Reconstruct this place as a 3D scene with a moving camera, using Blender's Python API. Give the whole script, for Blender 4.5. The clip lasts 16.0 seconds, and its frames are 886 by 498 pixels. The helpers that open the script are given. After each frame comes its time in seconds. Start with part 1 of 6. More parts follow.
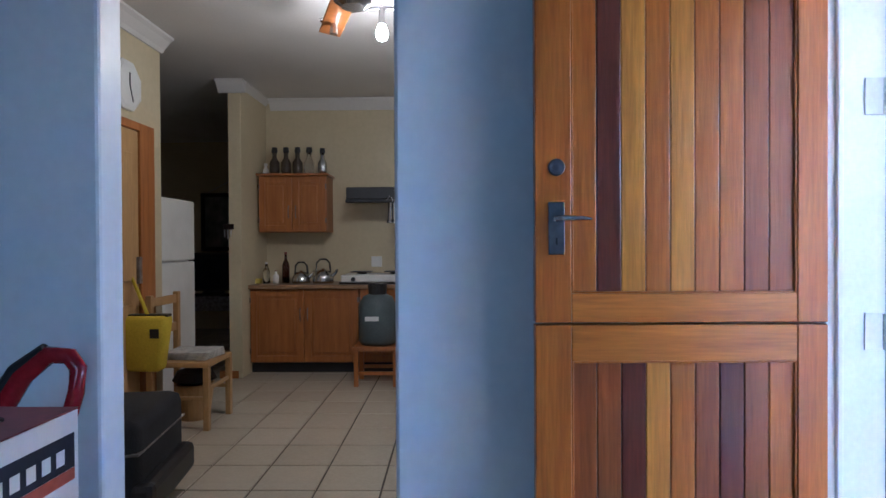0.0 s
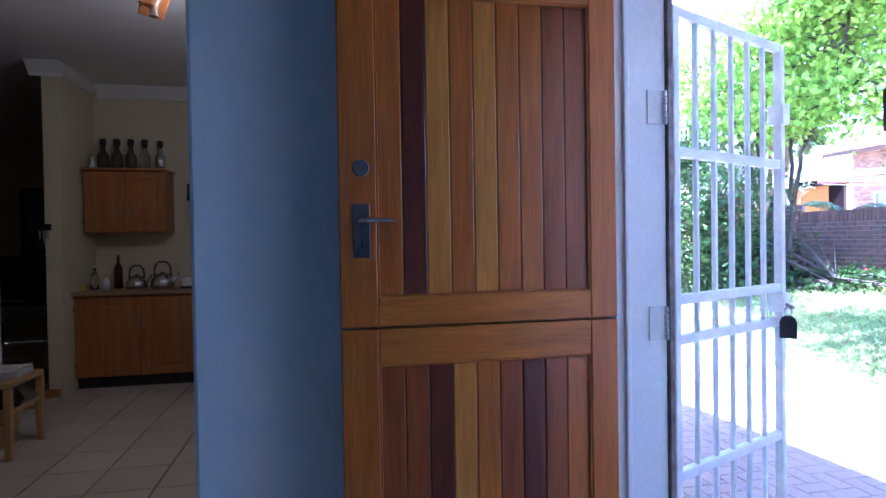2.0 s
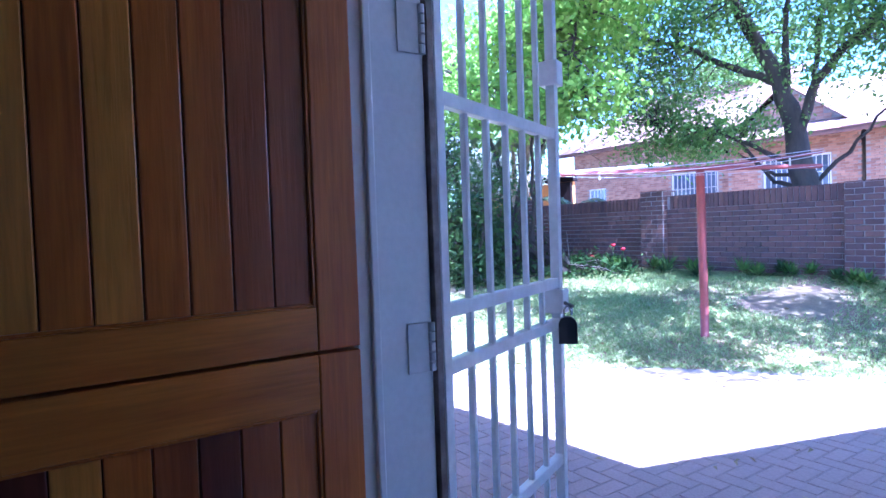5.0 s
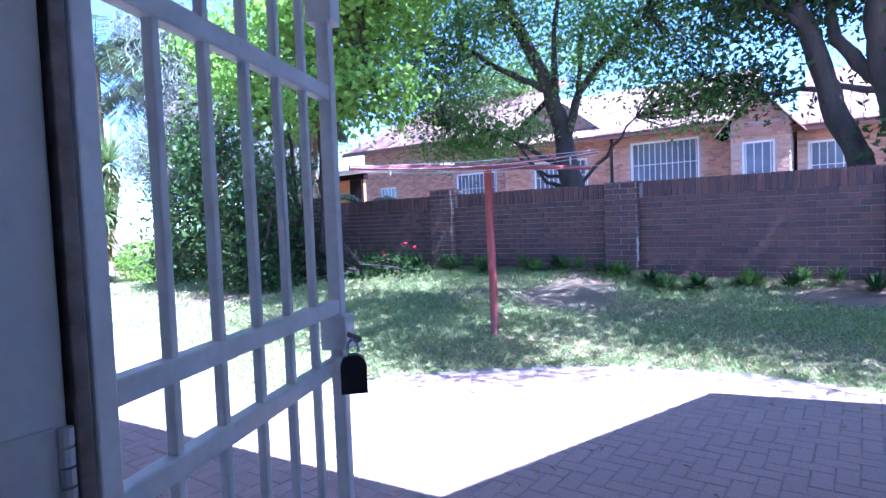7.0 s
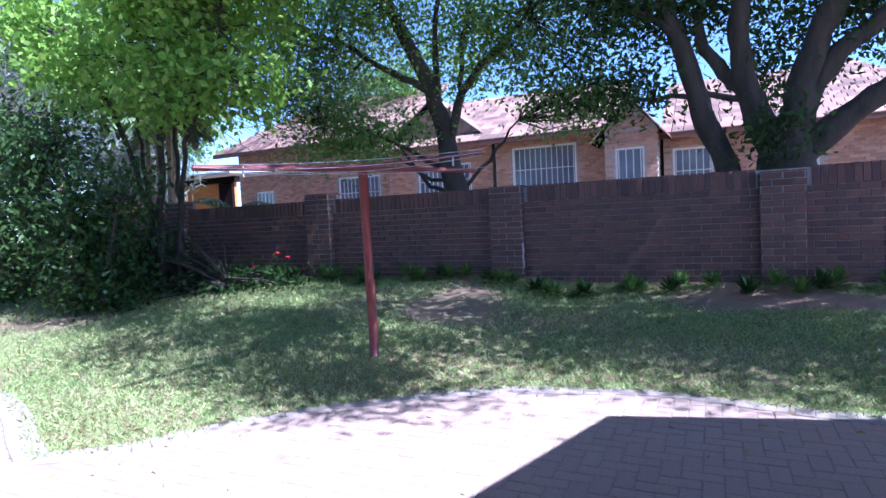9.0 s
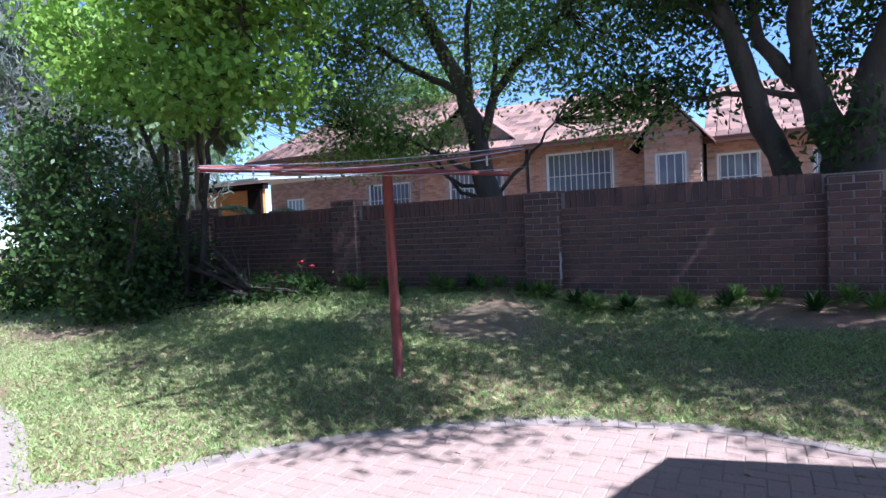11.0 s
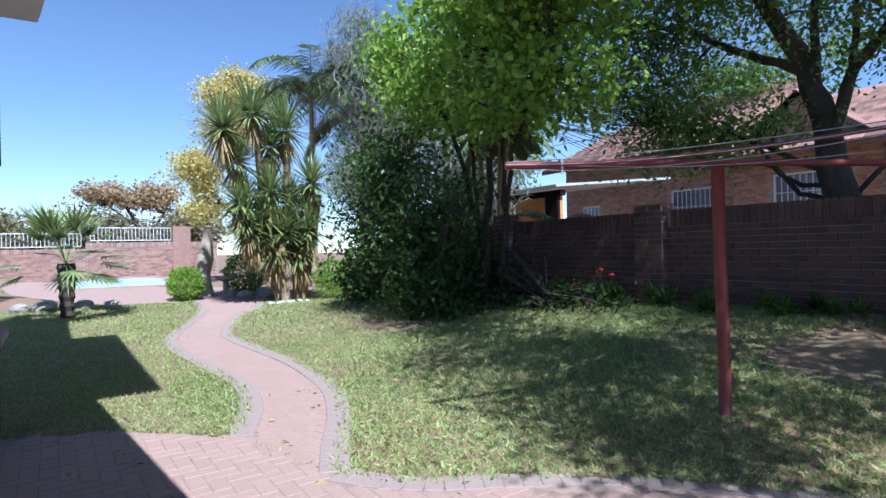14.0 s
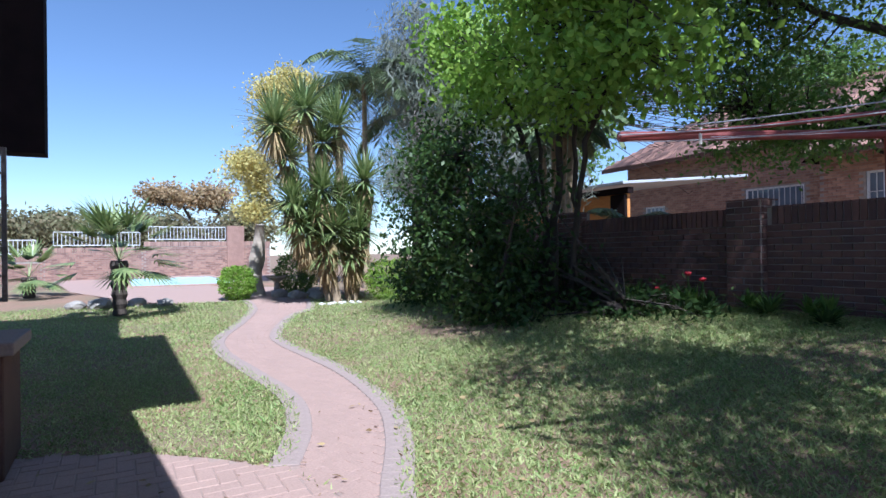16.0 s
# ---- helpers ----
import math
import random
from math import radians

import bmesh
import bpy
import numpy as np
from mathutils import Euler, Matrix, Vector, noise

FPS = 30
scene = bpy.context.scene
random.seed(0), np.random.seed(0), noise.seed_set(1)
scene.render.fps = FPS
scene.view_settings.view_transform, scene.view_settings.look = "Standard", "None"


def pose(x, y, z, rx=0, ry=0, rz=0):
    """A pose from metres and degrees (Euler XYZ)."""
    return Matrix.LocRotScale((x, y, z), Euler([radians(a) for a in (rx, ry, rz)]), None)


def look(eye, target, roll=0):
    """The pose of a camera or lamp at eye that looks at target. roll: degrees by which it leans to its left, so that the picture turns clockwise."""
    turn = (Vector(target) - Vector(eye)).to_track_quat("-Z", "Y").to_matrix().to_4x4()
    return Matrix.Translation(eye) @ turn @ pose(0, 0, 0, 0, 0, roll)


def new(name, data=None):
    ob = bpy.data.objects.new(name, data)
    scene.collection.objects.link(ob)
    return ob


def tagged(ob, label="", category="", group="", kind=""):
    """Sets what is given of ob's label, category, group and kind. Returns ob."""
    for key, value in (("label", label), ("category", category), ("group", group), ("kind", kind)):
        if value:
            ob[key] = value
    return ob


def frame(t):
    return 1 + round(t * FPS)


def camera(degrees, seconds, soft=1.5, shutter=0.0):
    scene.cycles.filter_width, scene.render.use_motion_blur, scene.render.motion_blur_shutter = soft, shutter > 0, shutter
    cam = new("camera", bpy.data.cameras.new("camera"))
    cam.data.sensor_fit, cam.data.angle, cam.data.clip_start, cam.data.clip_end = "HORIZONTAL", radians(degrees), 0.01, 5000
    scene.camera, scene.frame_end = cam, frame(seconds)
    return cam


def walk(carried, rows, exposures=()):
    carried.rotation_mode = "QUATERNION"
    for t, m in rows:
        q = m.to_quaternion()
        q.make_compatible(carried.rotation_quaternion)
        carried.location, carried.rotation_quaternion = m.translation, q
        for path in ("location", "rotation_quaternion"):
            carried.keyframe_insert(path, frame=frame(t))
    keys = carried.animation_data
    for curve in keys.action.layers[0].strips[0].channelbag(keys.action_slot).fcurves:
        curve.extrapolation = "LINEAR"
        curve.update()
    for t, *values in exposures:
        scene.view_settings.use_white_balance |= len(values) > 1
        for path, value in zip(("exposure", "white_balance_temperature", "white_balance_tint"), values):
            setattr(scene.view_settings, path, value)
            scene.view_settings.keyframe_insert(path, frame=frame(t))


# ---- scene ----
cam = camera(74.5, 16.0)
PATH = [
    (0, (1.638, -1.043, 1.237), (-0.362, -1.078, 1.219), -0.3),
    (0.5, (1.638, -0.999, 1.246), (-0.361, -0.973, 1.219), -0.5),
    (1, (1.639, -0.948, 1.25), (-0.356, -0.818, 1.218), -0.7),
    (1.5, (1.629, -0.894, 1.25), (-0.354, -0.637, 1.218), -0.8),
    (2, (1.602, -0.844, 1.251), (-0.36, -0.457, 1.219), -0.9),
    (2.5, (1.544, -0.784, 1.255), (-0.388, -0.269, 1.218), -1.0),
    (3, (1.461, -0.75, 1.249), (-0.422, -0.078, 1.217), -1.3),
    (5.5, (0.902, -0.374, 1.217), (-0.675, 0.853, 1.145), -2.1),
    (6, (0.809, -0.266, 1.208), (-0.654, 1.096, 1.131), -2.3),
    (6.5, (0.722, -0.171, 1.217), (-0.608, 1.32, 1.13), -2.3),
    (7, (0.634, -0.062, 1.228), (-0.544, 1.552, 1.133), -2.3),
    (7.5, (0.556, 0.07, 1.231), (-0.46, 1.79, 1.134), -2.7),
    (8, (0.471, 0.255, 1.248), (-0.436, 2.035, 1.145), -2.7),
    (8.5, (0.426, 0.409, 1.261), (-0.42, 2.219, 1.16), -2.8),
    (11, (0.149, 1.025, 1.253), (-0.791, 2.789, 1.188), -2.6),
    (11.5, (0.139, 1.052, 1.262), (-0.942, 2.734, 1.207), -2.3),
    (12, (0.096, 1.066, 1.259), (-1.127, 2.648, 1.218), -2.1),
    (12.5, (0.009, 1.125, 1.266), (-1.347, 2.594, 1.231), -1.8),
    (13, (-0.064, 1.185, 1.225), (-1.539, 2.536, 1.212), -1.8),
    (13.5, (-0.167, 1.237, 1.221), (-1.746, 2.463, 1.215), -1.5),
    (14, (-0.29, 1.334, 1.217), (-1.95, 2.45, 1.217), -1.3),
    (14.5, (-0.438, 1.393, 1.214), (-2.143, 2.439, 1.22), -1.0),
    (15, (-0.655, 1.456, 1.194), (-2.386, 2.459, 1.208), -0.7),
    (15.5, (-0.847, 1.533, 1.2), (-2.59, 2.514, 1.207), -0.9),
    (16, (-1.074, 1.578, 1.175), (-2.821, 2.553, 1.186), -0.8),
]
# exposure and light -------------------------------------------------------
EXPOSURES = [(0, 6.0, 4750, 17), (0.5, 5.9, 4700, 18), (1.0, 5.6, 4650, 19), (1.5, 5.2, 4600, 22), (2.0, 4.8, 4500, 24), (3.0, 4.38, 4350, 26),
             (5.5, 3.2, 4200, 26), (7.0, 2.65, 4400, 25), (8.0, 2.1, 4600, 22), (8.5, 1.85, 4650, 20), (11.0, 1.3, 5100, 13), (12.0, 1.15, 5200, 12), (13.0, 0.9, 5250, 12), (16.0, 0.74, 5250, 13)]
walk(cam, [(t, look(eye, target, roll)) for t, eye, target, roll in PATH], EXPOSURES)

SUN_DIR = Vector((-0.72, 0.12, -1.0)).normalized()
world = bpy.data.worlds.new("world")
scene.world = world
world.use_nodes = True
wn = world.node_tree.nodes
sky = wn.new("ShaderNodeTexSky")
sky.sky_type = "NISHITA"
sky.sun_disc = False
sky.sun_elevation = math.asin(-SUN_DIR.z)
sky.sun_rotation = math.atan2(-SUN_DIR.x, -SUN_DIR.y)
sky.altitude = 1200
sky.dust_density, sky.ozone_density = 0.3, 1.2
wn["Background"].inputs["Strength"].default_value = 0.095
world.node_tree.links.new(sky.outputs[0], wn["Background"].inputs["Color"])

sun_data = bpy.data.lights.new("sun", "SUN")
sun_data.energy, sun_data.angle, sun_data.color = 5.0, radians(0.5), (1.0, 0.97, 0.92)
sun = new("sun", sun_data)
sun.matrix_world = look((0, 0, 12), Vector((0, 0, 12)) + SUN_DIR)


# materials ----------------------------------------------------------------
def srgb(h):
    c = [int(h[i:i + 2], 16) / 255 for i in (0, 2, 4)]
    return tuple(((v + 0.055) / 1.055) ** 2.4 if v > 0.04 else v / 12.92 for v in c) + (1,)


def material(name, c1, c2=None, rough=0.6, metal=0.0, scale=6.0, bump=0.15, fine=60.0, per=None, amount=0.35,
             stretch=(1, 1, 1), wear=None, alpha=None, spec=0.5, leaf=0.0):
    """Base colour varied by a large and a fine noise; per: 'object' or 'island' varies it piece by piece."""
    m = bpy.data.materials.new(name)
    m.use_nodes = True
    nt = m.node_tree
    b = nt.nodes["Principled BSDF"]
    L = nt.links.new
    c1 = srgb(c1) if isinstance(c1, str) else (*c1[:3], 1)
    c2 = (srgb(c2) if isinstance(c2, str) else (*c2[:3], 1)) if c2 else tuple(v * 0.7 for v in c1[:3]) + (1,)
    tc = nt.nodes.new("ShaderNodeTexCoord")
    mp = nt.nodes.new("ShaderNodeMapping")
    mp.inputs["Scale"].default_value = stretch
    L(tc.outputs["Object"], mp.inputs[0])
    big = nt.nodes.new("ShaderNodeTexNoise")
    big.inputs["Scale"].default_value, big.inputs["Detail"].default_value = scale, 5
    small = nt.nodes.new("ShaderNodeTexNoise")
    small.inputs["Scale"].default_value, small.inputs["Detail"].default_value = fine, 4
    L(mp.outputs[0], big.inputs[0])
    L(mp.outputs[0], small.inputs[0])
    ramp = nt.nodes.new("ShaderNodeMapRange")
    ramp.inputs[1].default_value, ramp.inputs[2].default_value = 0.32, 0.68
    L(big.outputs[0], ramp.inputs[0])
    mix = nt.nodes.new("ShaderNodeMix")
    mix.data_type = "RGBA"
    mix.inputs[6].default_value, mix.inputs[7].default_value = c1, c2
    fac = ramp.outputs[0]
    if per:
        src = nt.nodes.new("ShaderNodeObjectInfo" if per == "object" else "ShaderNodeNewGeometry")
        rnd = src.outputs["Random"] if per == "object" else src.outputs["Random Per Island"]
        mm = nt.nodes.new("ShaderNodeMix")
        mm.inputs[0].default_value = 0.75
        L(fac, mm.inputs[2])
        L(rnd, mm.inputs[3])
        fac = mm.outputs[0]
    L(fac, mix.inputs[0])
    dark = nt.nodes.new("ShaderNodeMix")
    dark.data_type, dark.blend_type = "RGBA", "MULTIPLY"
    dark.inputs[0].default_value = amount
    L(mix.outputs[2], dark.inputs[6])
    sm = nt.nodes.new("ShaderNodeMapRange")
    sm.inputs[1].default_value, sm.inputs[2].default_value = 0.3, 0.7
    sm.inputs[3].default_value, sm.inputs[4].default_value = 0.55, 1.15
    sm.clamp = False
    L(small.outputs[0], sm.inputs[0])
    L(sm.outputs[0], dark.inputs[7])
    L(dark.outputs[2], b.inputs["Base Color"])
    b.inputs["Roughness"].default_value = rough
    b.inputs["Metallic"].default_value = metal
    b.inputs["Specular IOR Level"].default_value = spec
    if bump:
        bp = nt.nodes.new("ShaderNodeBump")
        bp.inputs["Strength"].default_value, bp.inputs["Distance"].default_value = bump, 0.01
        L(small.outputs[0], bp.inputs["Height"])
        L(bp.outputs[0], b.inputs["Normal"])
    if leaf:
        tr = nt.nodes.new("ShaderNodeBsdfTranslucent")
        L(dark.outputs[2], tr.inputs[0])
        ms = nt.nodes.new("ShaderNodeMixShader")
        ms.inputs[0].default_value = leaf
        L(b.outputs[0], ms.inputs[1])
        L(tr.outputs[0], ms.inputs[2])
        L(ms.outputs[0], nt.nodes["Material Output"].inputs[0])
    return m


def glass(name, tint=(1, 1, 1, 1), rough=0.02):
    m = bpy.data.materials.new(name)
    m.use_nodes = True
    b = m.node_tree.nodes["Principled BSDF"]
    b.inputs["Base Color"].default_value, b.inputs["Roughness"].default_value = tint, rough
    b.inputs["Transmission Weight"].default_value = 1.0
    return m


def glow(name, color, strength):
    m = bpy.data.materials.new(name)
    m.use_nodes = True
    b = m.node_tree.nodes["Principled BSDF"]
    b.inputs["Emission Color"].default_value, b.inputs["Emission Strength"].default_value = color, strength
    return m


# mesh helpers -------------------------------------------------------------
def mesh_of(name, verts, faces, mat, smooth=False):
    me = bpy.data.meshes.new(name)
    me.from_pydata(verts, [], faces)
    me.materials.append(mat)
    if smooth:
        me.shade_smooth()
    return me


def thing(name, label, category, group="", loc=(0, 0, 0), rz=0, kind=""):
    e = new(name)
    e.matrix_basis = pose(*loc, 0, 0, rz)
    return tagged(e, label, category, group, kind)


def attach(name, me, parent, label="", at=None):
    ob = new(name, me)
    if parent is not None:
        ob.parent = parent
    if at is not None:
        ob.matrix_basis = at
    return tagged(ob, label)


def part(name, bm, mat, parent, label="", smooth=False):
    me = bpy.data.meshes.new(name)
    bm.to_mesh(me)
    bm.free()
    me.materials.append(mat)
    if smooth:
        me.shade_smooth()
    return attach(name, me, parent, label)


def setting(name, bm, mat, label="", category=""):
    return tagged(part(name, bm, mat, None), label, category, kind="structure")


def box(bm, lo, hi, bevel=0.0, m=None):
    """Add a box from lo to hi, with bevelled edges."""
    r = bmesh.ops.create_cube(bm, size=1)
    vs = r["verts"]
    size = [max(h - l, 1e-4) for l, h in zip(lo, hi)]
    mid = [(h + l) / 2 for l, h in zip(lo, hi)]
    bmesh.ops.transform(bm, verts=vs, matrix=Matrix.LocRotScale(mid, None, size))
    if bevel:
        es = list({e for v in vs for e in v.link_edges})
        r = bmesh.ops.bevel(bm, geom=es, offset=bevel, segments=2, affect="EDGES", profile=0.5)
        vs = list({v for f in r["faces"] for v in f.verts} | {v for v in vs if v.is_valid})
    if m is not None:
        bmesh.ops.transform(bm, verts=vs, matrix=m)
    return bm


def boxed(lo, hi, bevel=0.0, m=None):
    return box(bmesh.new(), lo, hi, bevel, m)


def tube(bm, points, radii, sides=10, caps=True):
    """A tapered tube along points."""
    pts = [Vector(p) for p in points]
    if isinstance(radii, (int, float)):
        radii = [radii] * len(pts)
    rings = []
    up = Vector((0.13, 0.21, 1)).normalized()
    for i, p in enumerate(pts):
        d = (pts[min(i + 1, len(pts) - 1)] - pts[max(i - 1, 0)]).normalized()
        s = d.cross(up)
        if s.length < 0.15:
            s = d.cross(Vector((1, 0, 0)))
        s.normalize()
        u = s.cross(d)
        rings.append([bm.verts.new(p + radii[i] * (math.cos(2 * math.pi * k / sides) * s + math.sin(2 * math.pi * k / sides) * u))
                      for k in range(sides)])
    for a, b in zip(rings, rings[1:]):
        for k in range(sides):
            bm.faces.new((a[k], a[(k + 1) % sides], b[(k + 1) % sides], b[k]))
    if caps:
        bm.faces.new(rings[0])
        bm.faces.new(rings[-1][::-1])
    return bm


def lathe(bm, profile, sides=24, m=None):
    """A turned body from (radius, height) pairs."""
    rings = [[bm.verts.new((r * math.cos(2 * math.pi * k / sides), r * math.sin(2 * math.pi * k / sides), z)) for k in range(sides)]
             for r, z in profile]
    for a, b in zip(rings, rings[1:]):
        for k in range(sides):
            bm.faces.new((a[k], a[(k + 1) % sides], b[(k + 1) % sides], b[k]))
    bm.faces.new(rings[0][::-1])
    bm.faces.new(rings[-1])
    if m is not None:
        bmesh.ops.transform(bm, verts=[v for ring in rings for v in ring], matrix=m)
    return bm




def chamfer_block(sx, sy, sz, c):
    """A small block with a chamfered top: verts and faces, centred, base at 0."""
    x, y = sx / 2, sy / 2
    v = [(-x, -y, 0), (x, -y, 0), (x, y, 0), (-x, y, 0), (-x, -y, sz - c), (x, -y, sz - c), (x, y, sz - c), (-x, y, sz - c),
         (-x + c, -y + c, sz), (x - c, -y + c, sz), (x - c, y - c, sz), (-x + c, y - c, sz)]
    f = [(0, 1, 5, 4), (1, 2, 6, 5), (2, 3, 7, 6), (3, 0, 4, 7), (4, 5, 9, 8), (5, 6, 10, 9), (6, 7, 11, 10), (7, 4, 8, 11), (8, 9, 10, 11)]
    return v, f


def many(items):
    """Join (verts, faces, matrix) triples into one vertex and face list."""
    V, F = [], []
    for v, f, m in items:
        o = len(V)
        V.extend((m @ Vector(p))[:] for p in v)
        F.extend(tuple(o + i for i in q) for q in f)
    return V, F


# shared materials ---------------------------------------------------------
M_PLASTER = material("wall_paint", (0.74, 0.76, 0.79), (0.68, 0.70, 0.73), rough=0.42, scale=1.2, fine=25, bump=0.06, amount=0.08)
M_CREAM = material("cream_paint", (0.62, 0.54, 0.36), (0.56, 0.48, 0.31), rough=0.6, scale=1.5, fine=25, bump=0.06, amount=0.1)
M_ROOM = material("low_bounce_room_paint", (0.30, 0.28, 0.26), (0.25, 0.235, 0.22), rough=0.7, scale=1.2, fine=25, bump=0.06, amount=0.1)
M_CEIL = material("ceiling_paint", (0.72, 0.7, 0.68), (0.66, 0.64, 0.62), rough=0.8, scale=1.2, bump=0.03, amount=0.08)
M_TRIMW = material("white_enamel", (0.78, 0.79, 0.8), (0.7, 0.71, 0.72), rough=0.3, scale=3, bump=0.04, amount=0.12)
M_TILE = material("floor_tile", (0.60, 0.54, 0.43), (0.52, 0.46, 0.36), rough=0.22, scale=5, bump=0.04, amount=0.15, per="object")
M_GROUT = material("grout", (0.09, 0.075, 0.06), rough=0.9)
M_BRICK = material("face_brick", (0.19, 0.09, 0.068), (0.085, 0.048, 0.045), rough=0.85, scale=9, fine=80, bump=0.5, per="island", amount=0.45)
M_BRICKO = material("face_brick_single", (0.19, 0.09, 0.068), (0.085, 0.048, 0.045), rough=0.85, scale=9, fine=80, bump=0.5, per="object", amount=0.45)
M_BRICKL = material("light_brick", (0.54, 0.32, 0.22), (0.27, 0.14, 0.10), rough=0.85, scale=5, fine=60, bump=0.4, per="island", amount=0.35)
M_MORTAR = material("mortar", (0.42, 0.36, 0.32), (0.30, 0.26, 0.23), rough=0.95, scale=7, fine=70, bump=0.4)
M_PAVER = material("clay_paver", (0.40, 0.27, 0.22), (0.36, 0.245, 0.20), rough=0.85, scale=2.5, fine=70, bump=0.35, per="object", amount=0.35)
M_PAVERI = material("clay_paver_rest", (0.40, 0.27, 0.22), (0.36, 0.245, 0.20), rough=0.85, scale=2.5, fine=70, bump=0.35, per="island", amount=0.35)
M_SAND = material("joint_sand", (0.36, 0.265, 0.22), (0.28, 0.205, 0.17), rough=0.95, scale=6)
M_KERB = material("edge_paver", (0.37, 0.285, 0.25), (0.30, 0.23, 0.20), rough=0.9, scale=5, fine=60, bump=0.4, per="island", amount=0.35)
M_SOIL = material("lawn_soil", (0.21, 0.165, 0.095), (0.30, 0.17, 0.115), rough=0.95, scale=0.7, fine=30, bump=0.6, amount=0.5)
M_GRASS = material("grass_blade", (0.22, 0.37, 0.09), (0.58, 0.58, 0.27), rough=0.6, scale=0.9, fine=5, bump=0, per="island", amount=0.3, leaf=0.35)
M_TUFT = material("coarse_grass_blade", (0.17, 0.31, 0.07), (0.62, 0.61, 0.28), rough=0.6, scale=0.6, fine=5, bump=0, per="island", amount=0.3, leaf=0.35)
M_BARK = material("dark_bark", (0.085, 0.066, 0.052), (0.042, 0.033, 0.027), rough=0.95, scale=6, fine=35, bump=0.9, stretch=(1, 1, 0.25))
M_LEAF = material("green_leaf", (0.08, 0.17, 0.03), (0.24, 0.36, 0.08), rough=0.5, spec=0.35, bump=0, per="island", amount=0.25, leaf=0.46)
M_LEAFB = material("bright_leaf", (0.165, 0.31, 0.035), (0.38, 0.53, 0.09), rough=0.55, spec=0.3, bump=0, per="island", amount=0.25, leaf=0.45)
M_SHRUB = material("shrub_leaf", (0.026, 0.062, 0.014), (0.10, 0.165, 0.038), rough=0.5, spec=0.35, bump=0, per="island", amount=0.25, leaf=0.35)
M_LEAFD = material("deep_green_leaf", (0.022, 0.052, 0.014), (0.075, 0.125, 0.034), rough=0.7, spec=0.15, bump=0, per="island", amount=0.25, leaf=0.3)
M_ROOFT = material("clay_roof_tile", (0.44, 0.24, 0.18), (0.11, 0.065, 0.055), rough=0.9, scale=2, fine=20, bump=0.3, per="island", amount=0.3)
M_STEELW = material("white_painted_steel", (0.70, 0.71, 0.72), (0.58, 0.58, 0.58), rough=0.4, scale=9, fine=50, bump=0.08, amount=0.2)
M_RUST = material("red_oxide_paint", (0.26, 0.055, 0.045), (0.18, 0.04, 0.035), rough=0.45, scale=4, fine=40, bump=0.15, amount=0.3)
M_BLACK = material("black_plastic", (0.012, 0.012, 0.014), (0.02, 0.02, 0.022), rough=0.45, bump=0.05)
M_CHROME = material("satin_steel", (0.55, 0.55, 0.56), (0.45, 0.45, 0.46), rough=0.25, metal=1, scale=8, bump=0.03, amount=0.1)
M_WIRE = material("grey_line_wire", (0.55, 0.55, 0.58), rough=0.5, metal=0.3, bump=0)
M_DARKWOOD = material("dark_stained_boards", (0.022, 0.014, 0.014), (0.014, 0.01, 0.01), rough=0.95, scale=3, bump=0.2, spec=0.05)


# the ground ---------------------------------------------------------------
def smooth01(v):
    v = min(1.0, max(0.0, v))
    return v * v * (3 - 2 * v)


def ground_z(x, y):
    y0 = 5.0 - 1.3 * smooth01((-1.2 - x) / 1.6)
    u = min(1.0, max(0.0, (y - y0) / 5.3))
    z = -0.15 + 0.26 * (u + smooth01(u)) * (1 - smooth01((-9 - x) / 8))
    z += 0.30 * smooth01((-13 - x) / 11)
    return z


PATH_L = [(-4.75, 2.47), (-5.5, 2.77), (-6.5, 2.95), (-7.9, 2.89), (-9.5, 2.81), (-10.95, 2.99), (-13.15, 3.72), (-15.4, 4.37), (-17.5, 4.6)]
PATH_R = [(-3.66, 2.76), (-4.1, 2.95), (-4.93, 3.34), (-5.87, 3.63), (-7.4, 3.78), (-9.63, 3.72), (-10.95, 3.88), (-13.4, 4.8), (-14.5, 5.5), (-17.0, 6.2)]
KERB = [(-3.62, 2.76), (-3.24, 3.03), (-2.97, 3.43), (-2.72, 3.83), (-2.41, 4.2), (-2.05, 4.49), (-1.59, 4.79), (-1.06, 5.04), (-0.62, 5.15), (-0.16, 5.25), (0.33, 5.2), (0.75, 5.1), (1.8, 4.9), (3.2, 4.3)]


def spline(pts, n):
    """n + 1 points evenly along a Catmull-Rom curve through pts."""
    P = [Vector(p) for p in pts]
    out = []
    for i in range(len(P) - 1):
        a, b, c, d = P[max(i - 1, 0)], P[i], P[i + 1], P[min(i + 2, len(P) - 1)]
        for k in range(12):
            t = k / 12
            out.append(0.5 * (2 * b + (c - a) * t + (2 * a - 5 * b + 4 * c - d) * t * t + (3 * b - a - 3 * c + d) * t ** 3))
    out.append(P[-1])
    ln = [0]
    for p, q in zip(out, out[1:]):
        ln.append(ln[-1] + (q - p).length)
    res = []
    for i in range(n + 1):
        s = ln[-1] * i / n
        j = min(max(int(np.searchsorted(ln, s)), 1), len(out) - 1)
        f = (s - ln[j - 1]) / max(ln[j] - ln[j - 1], 1e-6)
        res.append(out[j - 1].lerp(out[j], f))
    return res


def inside(x, y, poly):
    hit = False
    for (x0, y0), (x1, y1) in zip(poly, poly[1:] + poly[:1]):
        if (y0 > y) != (y1 > y) and x < (x1 - x0) * (y - y0) / (y1 - y0) + x0:
            hit = not hit
    return hit


